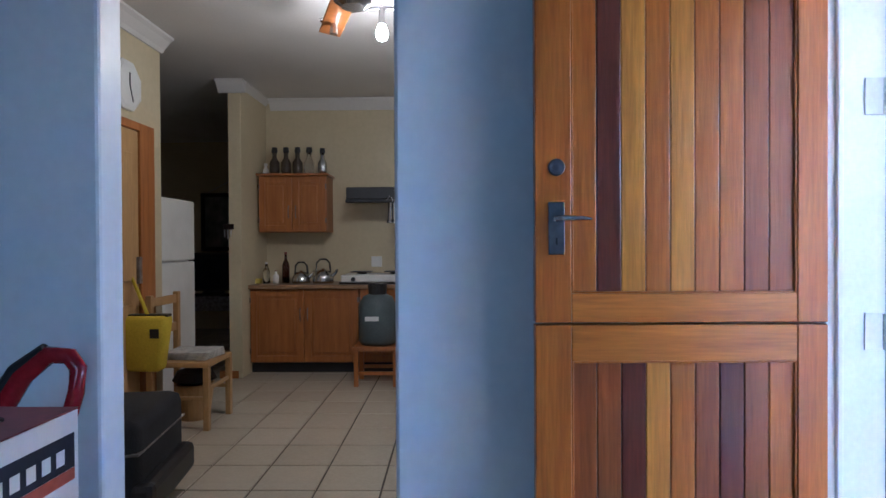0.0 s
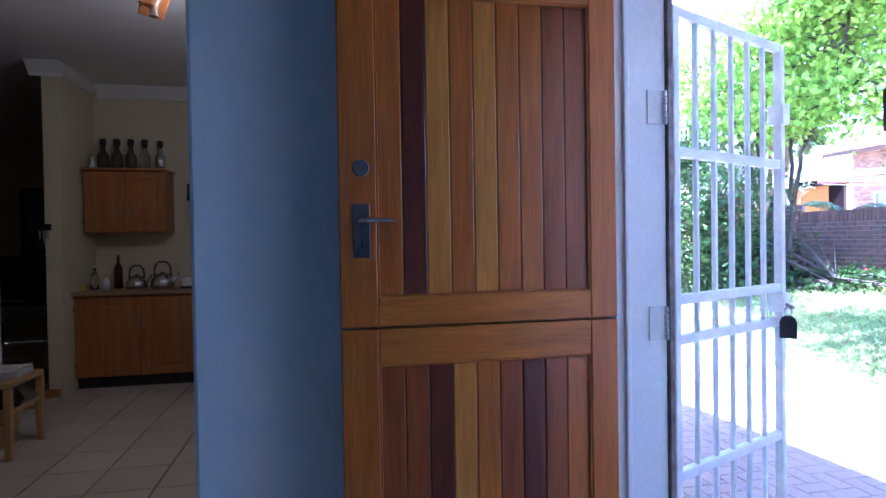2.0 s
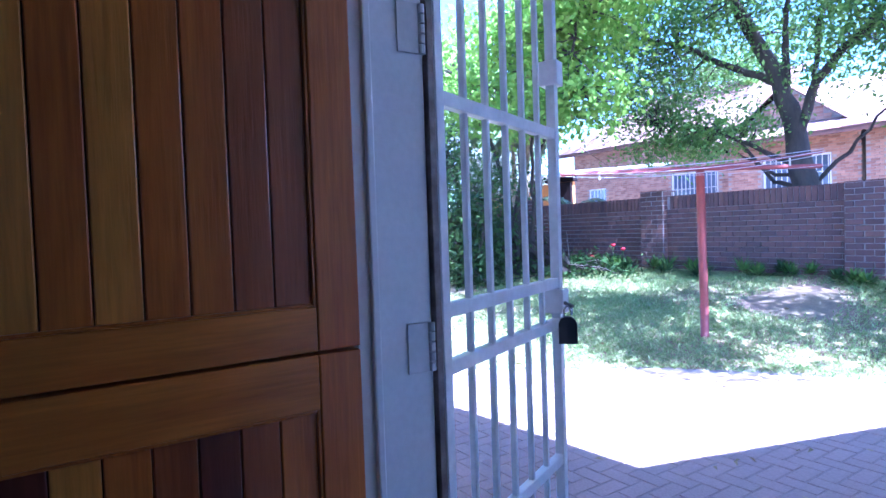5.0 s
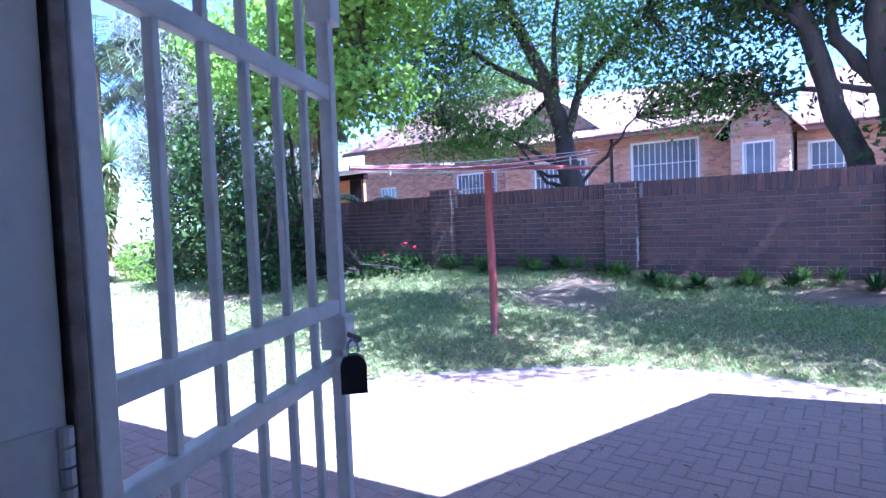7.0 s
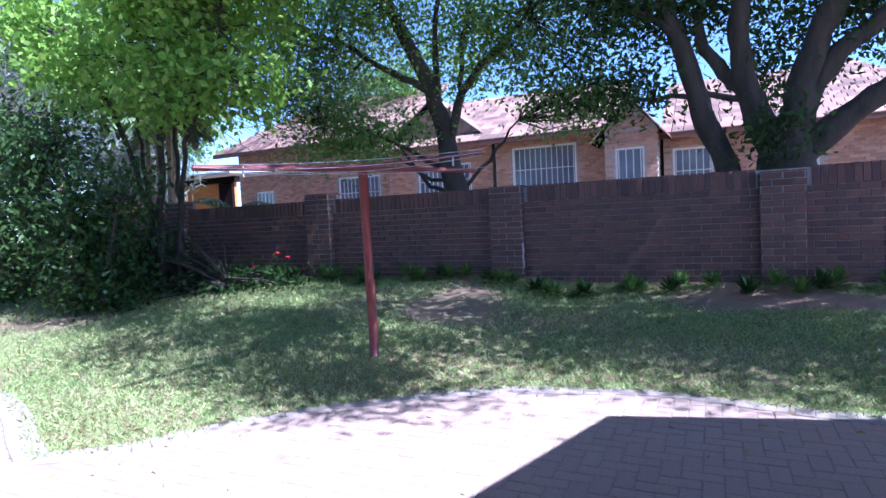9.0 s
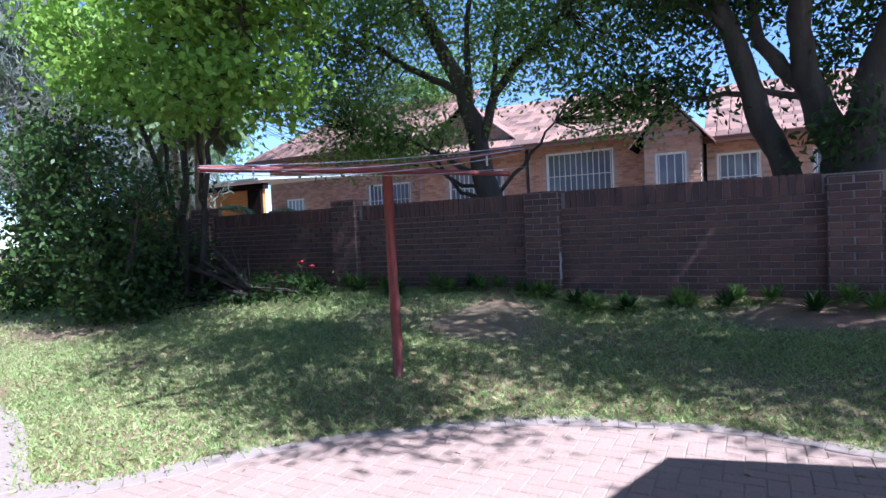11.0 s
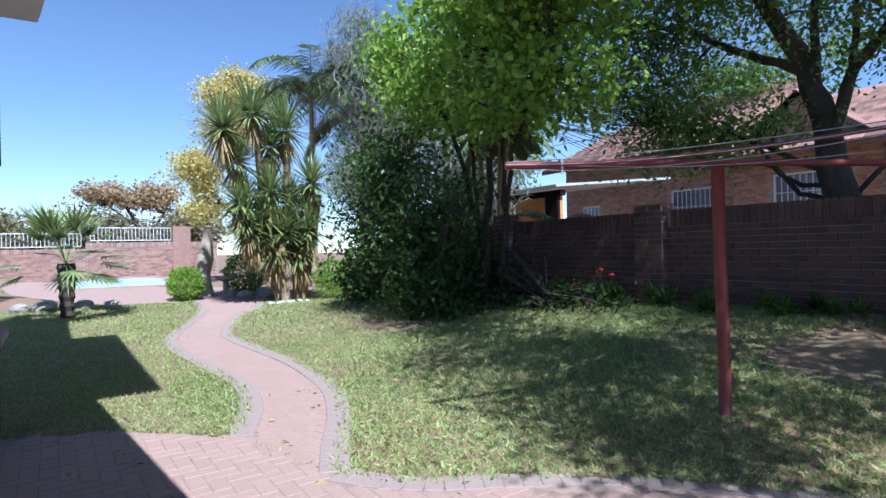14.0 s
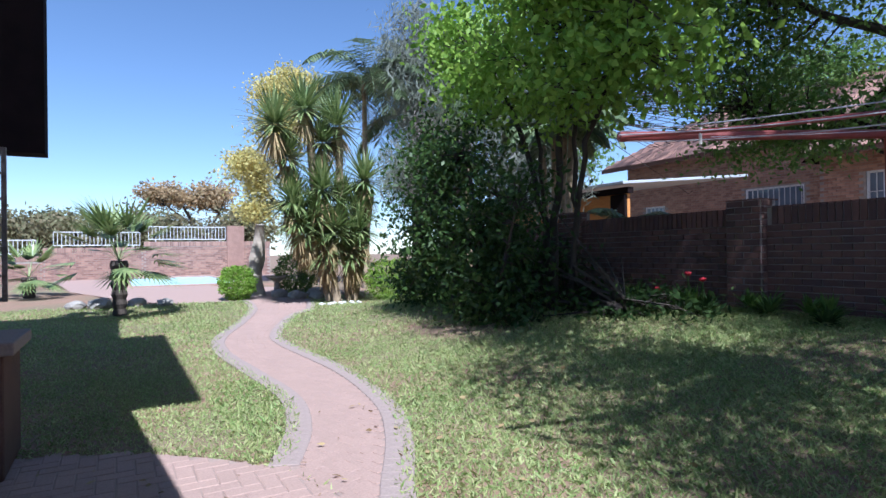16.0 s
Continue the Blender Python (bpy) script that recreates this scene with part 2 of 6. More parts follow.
def inside_many(p, poly):
    """Which rows of p lie inside poly."""
    x, y = p[:, 0], p[:, 1]
    hit = np.zeros(len(p), bool)
    for (x0, y0), (x1, y1) in zip(poly, poly[1:] + poly[:1]):
        if y0 != y1:
            hit ^= ((y0 > y) != (y1 > y)) & (x < (x1 - x0) * (y - y0) / (y1 - y0) + x0)
    return hit


PL, PR = spline(PATH_L, 60), spline(PATH_R, 60)
KB = spline(KERB, 48)
TERRACE = [(-5.9, 0.25), (-5.75, 1.2), (-5.45, 1.76), (-5.1, 2.15), (-4.8, 2.38), (-4.75, 2.47)] + [(p.x, p.y) for p in KB] + [(6.0, 3.0), (6.0, 0.25)]
WALKWAY = [(p.x, p.y) for p in PL] + [(p.x, p.y) for p in reversed(PR)]
POOLDECK = [(-17.2, 4.4), (-17.0, 6.0), (-19.5, 6.4), (-32.5, 9.0), (-32.5, -1), (-22, 0.3), (-19, 1.6), (-17.5, 2.6)]


def make_ground():
    xs = sorted(set([-600, -300, -150, -80, -50] + list(np.arange(-40, -12, 0.8)) + list(np.arange(-12, 6, 0.2)) + [8, 12, 20, 40, 100, 300, 600]))
    ys = sorted(set([-600, -200, -60, -20, -8, -3, -1] + list(np.arange(0, 10, 0.2)) + [11, 13, 16, 20, 30, 60, 150, 300, 600]))
    V, F = [], []
    grid = np.array([(x, y) for x in xs for y in ys], float)
    sunk = inside_many(grid, TERRACE) | inside_many(grid, WALKWAY) | inside_many(grid, POOLDECK)
    for x in xs:
        for y in ys:
            z = ground_z(x, y)
            if 0 < y < 10 and -20 < x < 6:
                z += 0.015 * noise.noise((x * 0.9, y * 0.9, 0)) if y > 5.5 or x < -5.5 else 0
            if sunk[len(V)]:
                z -= 0.05
            V.append((x, y, z))
    n = len(ys)
    for i in range(len(xs) - 1):
        for j in range(n - 1):
            F.append((i * n + j, (i + 1) * n + j, (i + 1) * n + j + 1, i * n + j + 1))
    tagged(new("ground", mesh_of("ground", V, F, M_SOIL, True)), "patchy lawn soil with bare earth under the trees", "lawn", kind="structure")


make_ground()


def strip(name, left, right, lift, mat, label, category):
    V, F = [], []
    n = 6
    for a, b in zip(left, right):
        for k in range(n + 1):
            p = a.lerp(b, k / n)
            V.append((p.x, p.y, ground_z(p.x, p.y) + lift))
    for i in range(len(left) - 1):
        for k in range(n):
            o = i * (n + 1) + k
            F.append((o, o + 1, o + n + 2, o + n + 1))
    return tagged(new(name, mesh_of(name, V, F, mat)), label, category, kind="structure")


path_bed = strip("garden_path", PL, PR, -0.001, M_SAND, "winding garden path of reddish clay pavers", "path")


def flat_poly(name, poly, z, mat, label, category):
    bm = bmesh.new()
    f = bm.faces.new([bm.verts.new((x, y, z)) for x, y in poly])
    if f.normal.z < 0:
        f.normal_flip()
    bmesh.ops.triangulate(bm, faces=[f])
    return setting(name, bm, mat, label, category)


terrace_bed = flat_poly("pavement", TERRACE, -0.1495, M_SAND, "herringbone clay paver terrace with sandy joints", "paving")


# the house ----------------------------------------------------------------
H_CEIL = 2.75
W_IN, W_OUT = 0.0, 0.188


def wall(name, lo, hi, mat=None, label="smooth painted plaster wall", category="wall", bevel=0.004):
    return setting(name, boxed(lo, hi, bevel), mat or M_PLASTER, label, category)


# outer wall with the doorway from x -0.035 to 0.88
wall("wall_front_left", (-9.6, 0.03, -0.2), (-0.077, W_OUT, 2.9))
wall("wall_front_right", (0.93, 0.03, -0.2), (6.0, W_OUT, 2.9))
wall("wall_front_above", (-0.077, 0.03, 2.07), (0.93, W_OUT, 2.9))
# partition between the entrance room and the kitchen
wall("wall_partition_right", (-0.25, -1.22, 0.0), (-0.12, 0.03, H_CEIL), bevel=0.012)
wall("wall_partition_left", (-0.25, -6.1, 0.0), (-0.12, -2.12, H_CEIL), bevel=0.012)
wall("wall_partition_above", (-0.25, -2.12, 2.2), (-0.12, -1.22, H_CEIL))
# entrance room behind the camera; walls unseen, their darker colour lowers the bounce
wall("wall_room_back", (-0.12, -5.13, 0.0), (4.6, -5.0, H_CEIL), M_ROOM)
wall("wall_room_side_low", (4.5, -5.0, 0.0), (4.6, 0.03, 0.9), M_ROOM)
wall("wall_room_side_high", (4.5, -5.0, 2.1), (4.6, 0.03, H_CEIL), M_ROOM)
wall("wall_room_side_a", (4.5, -5.0, 0.9), (4.6, -3.2, 2.1), M_ROOM)
wall("wall_room_side_b", (4.5, -1.0, 0.9), (4.6, 0.03, 2.1), M_ROOM)
# kitchen
wall("wall_kitchen_back", (-4.55, -3.12, 0.0), (-4.45, 0.03, H_CEIL), M_CREAM, "cream painted kitchen wall", "wall")
wall("wall_kitchen_pillar", (-4.45, -3.12, 0.0), (-3.72, -3.0, H_CEIL), M_CREAM, "cream painted wall end beside the kitchen counter", "wall")
wall("wall_kitchen_left", (-2.6, -3.32, 0.0), (-0.25, -3.18, H_CEIL), M_CREAM, "cream painted wall with a wooden door and a clock", "wall")
wall("wall_dining_far", (-7.0, -6.0, 0.0), (-6.9, -2.9, H_CEIL), M_CREAM, "shaded wall of the dining corner", "wall")
wall("wall_dining_side", (-7.0, -6.1, 0.0), (-0.25, -6.0, H_CEIL), M_CREAM, "shaded side wall of the dining corner", "wall")
wall("wall_dining_north", (-7.0, -3.12, 0.0), (-4.55, -3.0, H_CEIL), M_CREAM, "shaded inner wall of the dining corner", "wall")
setting("ceiling", boxed((-7.0, -6.1, H_CEIL), (4.6, 0.03, H_CEIL + 0.1)), M_CEIL, "white ceiling", "ceiling")
setting("floor", boxed((-7.0, -6.1, -0.15), (4.6, 0.24, -0.008)), M_GROUT, "cream tiled floor with dark joints", "floor")
# unseen area lamp, added on the east side to fill the entrance with cool light
wl = bpy.data.lights.new("entrance_fill_light", "AREA")
wl.shape, wl.size, wl.size_y, wl.energy, wl.color = "RECTANGLE", 2.2, 1.2, 0.33, (0.56, 0.82, 1.0)
wlo = new("entrance_fill_light", wl)
wlo.matrix_world = look((4.47, -2.1, 1.5), (0, -1.6, 1.1))
# unseen panel behind the lamp, added to keep sun out of the opening
wall("opening_panel", (4.53, -3.2, 0.9), (4.57, -1.0, 2.1), None, "unseen white panel added to close the side opening", "blind")


# roof over the house with a wide eave; mostly unseen, outline fitted to its shadow
def roof_slab(name, poly, z0, z1, mat, label):
    bm = bmesh.new()
    lo = [bm.verts.new((x, y, z0)) for x, y in poly]
    hi = [bm.verts.new((x, y, z1)) for x, y in poly]
    bm.faces.new(lo[::-1])
    bm.faces.new(hi)
    n = len(poly)
    for i in range(n):
        bm.faces.new((lo[i], lo[(i + 1) % n], hi[(i + 1) % n], hi[i]))
    return setting(name, bm, mat, label, "roof")


roof_slab("roof", [(-4.84, 0.12), (6.2, 0.12), (6.2, 5.35), (1.82, 4.26), (1.05, 1.85), (-4.80, 1.29)], 2.72, 2.84, M_TRIMW, "white painted eave boarding of the house roof")
wall("wall_wing", (2.2, 0.24, -0.2), (2.4, 3.4, 2.72))
# unseen wall and raised slab, added and shaped to cast the far lawn shadow
wall("wall_under_slab", (-6.8, -3.0, 2.84), (-2.8, 0.2, 6.4))
roof_slab("roof_shadow_slab", [(-11.0, -3.4), (-2.05, -3.4), (-2.05, 1.45), (-7.1, 1.45), (-7.1, 0.8), (-11.0, 0.8)], 6.4, 6.5, M_TRIMW, "unseen raised slab added to cast the far shadow on the lawn")



WALL_Y = 9.03


# leaves, trees and plants --------------------------------------------------
def quads_mesh(name, co, mat):
    """A mesh of n loose quads from an (n, 4, 3) array."""
    n = len(co)
    me = bpy.data.meshes.new(name)
    me.vertices.add(n * 4)
    me.vertices.foreach_set("co", np.asarray(co, dtype=np.float32).ravel())
    me.loops.add(n * 4)
    me.loops.foreach_set("vertex_index", np.arange(n * 4, dtype=np.int32))
    me.polygons.add(n)
    me.polygons.foreach_set("loop_start", np.arange(0, n * 4, 4, dtype=np.int32))
    me.update(calc_edges=True)
    me.materials.append(mat)
    return me


def leaf_quads(rng, p, length, width, down=0.3, d=None):
    """Leaf quads at points p, pointing any way with a bias downwards."""
    n = len(p)
    if d is None:
        d = rng.normal(size=(n, 3))
        d[:, 2] -= down
    d = d / np.linalg.norm(d, axis=1, keepdims=True)
    s = np.cross(d, rng.normal(size=(n, 3)))
    s /= np.linalg.norm(s, axis=1, keepdims=True) + 1e-9
    l = (length * rng.uniform(0.6, 1.25, n))[:, None]
    w = l * width * 0.5
    mid = p + d * l * 0.45
    nrm = np.cross(d, s)
    tip = p + d * l + nrm * l * 0.12
    return np.stack([p, mid + s * w, tip, mid - s * w], axis=1)


def clumps_in(rng, zones):
    out = []
    for cx, cy, cz, rx, ry, rz, n in zones:
        v = rng.normal(size=(n, 3))
        v /= np.linalg.norm(v, axis=1, keepdims=True)
        v *= (rng.uniform(0, 1, n) ** 0.45)[:, None]
        out.append(np.array([cx, cy, cz]) + v * np.array([rx, ry, rz]))
    return np.concatenate(out)


def tree(name, label, category, seed, limbs, zones, mat, leaf=0.13, width=0.5, per=60, spread=0.32, down=0.3, bark=None, twig=0.012, sides=10,
         flat=0.7, group=""):
    """A tree: limbs are (points, radii); zones are ellipsoids filled with leaf clumps, each on its own twig."""
    rng = np.random.default_rng(seed)
    bark = bark or M_BARK
    x, y, z = limbs[0][0][0]
    t = thing(name, label, category, group, (x, y, z))
    off = Vector((x, y, z))
    pts = []
    for i, (points, radii) in enumerate(limbs):
        fine, fr = [], []
        for k in range(len(points) - 1):
            a, b = Vector(points[k]), Vector(points[k + 1])
            for q in range(4):
                f = q / 4
                w = Vector(rng.normal(size=3)) * 0.02 * min(1, (b - a).length)
                fine.append(a.lerp(b, f) - off + (w if k + q else Vector()))
                fr.append((radii[k] + (radii[k + 1] - radii[k]) * f) * rng.uniform(0.93, 1.07))
        fine.append(Vector(points[-1]) - off)
        fr.append(radii[-1])
        pts += [p for j, p in enumerate(fine) if i > 0 or j > len(fine) // 2]
        part("trunk" if i == 0 else "limb", tube(bmesh.new(), fine, fr, sides if i == 0 else max(6, sides - 2)), bark, t, smooth=True)
    c = clumps_in(rng, zones) - np.array(off)
    pa = np.array([p[:] for p in pts])
    bm = bmesh.new()
    for q in c:
        j = int(np.argmin(((pa - q) ** 2).sum(1)))
        a, b = Vector(pa[j]), Vector(q)
        m = a.lerp(b, 0.5) + Vector(rng.normal(size=3)) * 0.12 * (b - a).length
        tube(bm, [a, m, b], [twig * 1.6, twig, twig * 0.4], 3, False)
    part("twig", bm, bark, t)["kind"] = "stuff"
    n = len(c)
    p = np.repeat(c, per, axis=0) + rng.normal(size=(n * per, 3)) * spread * np.array([1, 1, flat])
    attach("crown", quads_mesh("crown", leaf_quads(rng, p, leaf, width, down), mat), t)
    return t


# tree beyond the wall, with one leaning main stem
tree("garden_tree", "leafy tree with a leaning dark trunk behind the wall", "tree", 11,
     [([(-3.75, 10.2, 0.2), (-3.8, 10.2, 1.8), (-3.94, 10.2, 2.65), (-4.2, 10.2, 3.6), (-4.8, 10.2, 4.85), (-5.3, 10.1, 5.7)], [0.25, 0.21, 0.18, 0.15, 0.12, 0.07]),
      ([(-3.92, 10.2, 2.6), (-3.63, 10.2, 3.47), (-3.05, 10.1, 4.02), (-2.3, 9.9, 4.5)], [0.09, 0.075, 0.06, 0.035]),
      ([(-4.25, 10.2, 3.6), (-4.9, 10.1, 4.0), (-6.0, 9.9, 4.7), (-7.6, 9.7, 5.5)], [0.08, 0.06, 0.045, 0.03]),
      ([(-4.1, 10.2, 3.2), (-4.0, 10.0, 4.4), (-3.7, 9.6, 5.5)], [0.07, 0.05, 0.03]),
      # unseen limb reaching over the lawn, added to carry shading leaves
      ([(-4.75, 10.1, 4.85), (-4.5, 8.2, 5.8), (-4.0, 6.6, 5.6), (-3.5, 5.4, 5.2)], [0.08, 0.06, 0.045, 0.025]),
      ([(-3.62, 10.2, 3.4), (-3.55, 10.1, 4.2), (-3.3, 10.0, 5.0)], [0.05, 0.04, 0.02]),
      ([(-3.85, 10.2, 2.1), (-4.7, 10.1, 2.6), (-5.4, 10.0, 3.0), (-6.4, 9.9, 3.2)], [0.05, 0.04, 0.03, 0.018]),
      ([(-3.8, 10.2, 1.9), (-4.5, 10.3, 2.1), (-5.0, 10.2, 2.5)], [0.045, 0.03, 0.018]),
      ([(-3.8, 10.2, 1.7), (-4.4, 10.3, 1.9), (-5.0, 10.3, 2.7), (-5.6, 10.2, 3.0)], [0.045, 0.035, 0.025, 0.015]),
      ([(-3.75, 10.2, 1.7), (-3.2, 10.3, 2.3), (-2.6, 10.2, 2.9)], [0.04, 0.03, 0.015])],
     [(-4.3, 10.2, 5.3, 3.0, 1.6, 1.5, 150), (-2.4, 9.9, 4.2, 1.5, 1.0, 0.9, 64), (-1.7, 10.0, 3.1, 0.8, 0.5, 0.5, 26), (-5.8, 10.0, 2.85, 1.7, 0.6, 0.45, 56), (-6.4, 10.0, 3.7, 1.3, 0.7, 0.5, 34),
      # last three zones sit out of view, added to shade wall and lawn
      (-5.9, 9.7, 5.2, 1.9, 1.4, 1.0, 60), (-6.9, 9.5, 4.5, 1.3, 0.9, 0.9, 40), (-3.2, 8.8, 6.8, 3.5, 2.2, 0.8, 110), (-3.7, 5.5, 5.2, 2.1, 0.9, 0.45, 80), (-4.4, 7.2, 5.9, 1.5, 0.9, 0.4, 40)],
     M_LEAF, 0.092, 0.52, 80, 0.30)

# big forked tree beyond the wall; unseen crown parts are added to shade lawn and wall
tree("forked_tree", "massive grey-barked tree forking into thick limbs behind the wall", "tree", 12,
     [([(1.3, 10.05, 0.0), (1.3, 10.05, 1.5), (1.3, 10.0, 2.25)], [0.437, 0.386, 0.319]),
      ([(0.75, 10.05, 0.9), (0.6, 10.0, 1.67), (0.32, 10.0, 2.45), (0.1, 10.0, 3.2), (-0.08, 10.0, 3.85), (-0.3, 9.9, 4.6), (-0.7, 9.4, 5.8)], [0.202, 0.176, 0.16, 0.147, 0.134, 0.109, 0.0588]),
      ([(1.2, 10.0, 1.9), (1.0, 10.0, 2.45), (0.8, 10.0, 3.05), (0.74, 9.95, 3.65), (0.8, 9.8, 4.4), (0.5, 9.2, 5.9)], [0.252, 0.202, 0.168, 0.143, 0.118, 0.0588]),
      ([(0.85, 10.0, 2.85), (0.55, 10.1, 3.2), (0.28, 10.1, 3.6), (0.2, 10.1, 4.1)], [0.126, 0.109, 0.0924, 0.0588]),
      ([(1.36, 10.0, 2.0), (1.5, 10.0, 2.85), (1.72, 9.95, 3.55), (2.0, 9.8, 4.1), (2.6, 9.3, 5.5)], [0.252, 0.202, 0.168, 0.143, 0.0756]),
      ([(1.45, 10.0, 2.5), (1.92, 10.0, 3.25), (2.6, 9.9, 3.75), (3.7, 9.7, 4.6)], [0.168, 0.134, 0.109, 0.0588]),
      ([(1.4, 10.0, 1.9), (2.04, 10.0, 2.42), (2.6, 9.95, 2.78), (3.7, 9.8, 3.6)], [0.227, 0.168, 0.143, 0.084]),
      ([(0.95, 10.0, 2.75), (0.3, 10.0, 2.9), (-0.6, 9.9, 2.95), (-1.4, 9.8, 3.3)], [0.0588, 0.0462, 0.0336, 0.0168]),
      ([(0.0, 10.0, 3.7), (-0.4, 9.8, 4.1), (-1.0, 9.6, 4.4)], [0.0672, 0.0504, 0.0252]),
      ([(0.5, 8.9, 5.6), (0.4, 7.4, 6.3), (0.2, 6.0, 6.4)], [0.0672, 0.0504, 0.0252]),
      ([(2.4, 9.4, 5.0), (3.4, 7.8, 5.9), (4.6, 6.6, 6.3)], [0.084, 0.0588, 0.0252])],
     # zones with y below 9 hang out of view, placed for their shadows
     [(0.9, 9.3, 6.0, 2.9, 1.8, 1.2, 150), (1.8, 6.2, 6.3, 4.4, 1.9, 0.6, 195), (-0.4, 4.6, 6.2, 1.6, 1.1, 0.5, 46), (3.0, 6.0, 6.2, 2.0, 1.3, 0.5, 55), (-1.4, 8.4, 6.2, 2.5, 1.2, 0.7, 110), (0.4, 10.4, 4.3, 1.6, 0.4, 0.6, 36), (2.5, 10.4, 4.0, 1.2, 0.4, 0.7, 36), (1.2, 10.5, 3.3, 0.5, 0.3, 0.4, 10),
      (1.8, 3.9, 6.3, 1.5, 0.6, 0.4, 50), (6.0, 8.4, 6.0, 3.0, 1.6, 0.9, 130), (6.4, 5.9, 6.4, 3.0, 1.8, 0.6, 190), (2.6, 8.3, 6.6, 3.6, 1.2, 0.6, 115), (1.7, 9.7, 5.0, 1.5, 0.6, 0.5, 34), (3.4, 10.0, 5.2, 1.4, 0.6, 0.7, 40), (-0.9, 9.8, 4.3, 1.3, 1.0, 0.8, 40),
      (3.3, 9.6, 4.6, 1.5, 1.0, 0.8, 34), (-0.9, 9.9, 3.0, 0.8, 0.4, 0.35, 16), (3.0, 10.3, 3.2, 1.2, 0.4, 0.4, 8), (1.2, 9.6, 2.2, 0.25, 0.12, 0.4, 6)],
     M_LEAFD, 0.12, 0.42, 78, 0.27, twig=0.014)

# bright leaved tree over the shrub, on several slim stems
tree("sunlit_tree", "slender many-stemmed tree with bright green sunlit leaves", "tree", 13,
     [([(-8.2, 7.5, 0.1), (-8.1, 7.5, 1.6), (-7.7, 7.3, 3.0), (-7.2, 7.1, 4.2)], [0.07, 0.06, 0.05, 0.03]),
      ([(-8.4, 7.6, 0.1), (-8.45, 7.6, 1.6), (-8.7, 7.3, 3.2), (-9.2, 7.0, 4.4)], [0.055, 0.05, 0.04, 0.02]),
      ([(-7.9, 7.6, 0.1), (-7.75, 7.6, 1.7), (-7.2, 7.3, 2.7), (-6.0, 6.9, 3.6)], [0.05, 0.045, 0.04, 0.02]),
      ([(-8.05, 7.8, 0.1), (-7.95, 7.8, 1.7), (-7.75, 7.6, 2.8), (-7.6, 7.3, 4.0)], [0.045, 0.04, 0.035, 0.02]),
      ([(-8.6, 7.8, 0.1), (-8.7, 7.8, 1.5), (-8.6, 7.6, 2.8), (-8.2, 7.3, 4.0)], [0.045, 0.04, 0.035, 0.02]),
      ([(-7.25, 7.1, 4.1), (-6.7, 7.8, 5.0), (-6.0, 8.3, 5.5), (-4.6, 8.5, 5.8)], [0.03, 0.026, 0.022, 0.012]),
      ([(-7.6, 7.3, 3.9), (-7.8, 7.9, 4.9), (-8.2, 8.4, 5.7)], [0.028, 0.022, 0.012]),
      ([(-6.0, 6.9, 3.6), (-5.6, 6.7, 4.5), (-5.0, 6.4, 5.2), (-4.2, 6.2, 5.5)], [0.026, 0.024, 0.02, 0.012])],
     # last two zones, mostly above the view, are added to deepen shade below
     [(-7.4, 7.0, 4.3, 1.9, 1.1, 1.0, 70), (-6.3, 6.9, 3.35, 1.5, 0.8, 0.6, 46), (-8.9, 7.0, 3.95, 1.2, 0.9, 0.7, 36), (-6.2, 7.2, 4.9, 1.8, 1.2, 0.8, 60), (-6.5, 6.2, 4.7, 1.5, 0.7, 0.6, 50), (-9.8, 7.0, 4.9, 1.0, 0.8, 0.6, 34), (-4.7, 6.3, 5.4, 1.2, 0.9, 0.4, 34), (-6.4, 8.4, 5.7, 2.5, 0.9, 0.4, 56)],
     M_LEAFB, 0.13, 0.6, 52, 0.25, 0.5)

# loose glossy shrub
tree("shrub", "loose glossy green shrub reaching from the ground past head height", "shrub", 14,
     [([(-8.9, 6.5, -0.1), (-8.9, 6.5, 0.8), (-8.8, 6.5, 1.8), (-9.2, 6.5, 2.8)], [0.06, 0.05, 0.03, 0.015]),
      ([(-8.8, 6.4, -0.1), (-8.0, 6.4, 0.8), (-7.6, 6.4, 1.8)], [0.04, 0.03, 0.015]),
      ([(-9.0, 6.5, -0.1), (-9.8, 6.6, 0.9), (-10.4, 6.6, 2.0), (-10.6, 6.6, 3.0)], [0.04, 0.03, 0.02, 0.012]),
      ([(-9.2, 6.5, -0.1), (-10.4, 6.8, 0.8), (-11.4, 6.9, 1.6)], [0.04, 0.03, 0.015])],
     [(-8.6, 6.5, 1.2, 1.0, 0.7, 1.1, 66), (-10.0, 6.6, 1.8, 1.25, 0.7, 1.35, 80), (-9.4, 6.5, 2.75, 1.0, 0.6, 0.5, 32), (-8.2, 6.4, 0.4, 0.8, 0.5, 0.4, 26), (-11.2, 6.9, 1.0, 0.7, 0.6, 0.9, 22), (-10.4, 6.6, 3.15, 0.8, 0.4, 0.4, 16), (-7.9, 6.4, 2.0, 0.6, 0.5, 0.6, 18)],
     M_SHRUB, 0.12, 0.48, 46, 0.29, 0.2)
tree("shrub", "low dark ground shrub under the bright tree", "shrub", 15,
     [([(-6.9, 7.6, 0.0), (-6.8, 7.6, 0.5)], [0.03, 0.02])],
     [(-6.8, 7.9, 0.3, 1.4, 0.6, 0.2, 34), (-9.5, 7.9, 0.9, 1.3, 0.7, 0.9, 60)], M_LEAFD, 0.12, 0.4, 50, 0.2, 0.0)

# yellow tree, autumn trees and bushes behind the pool wall
M_YELLOW = material("yellow_blossom", (0.68, 0.56, 0.20), (0.52, 0.48, 0.17), rough=0.6, bump=0, per="island", amount=0.25, leaf=0.4)
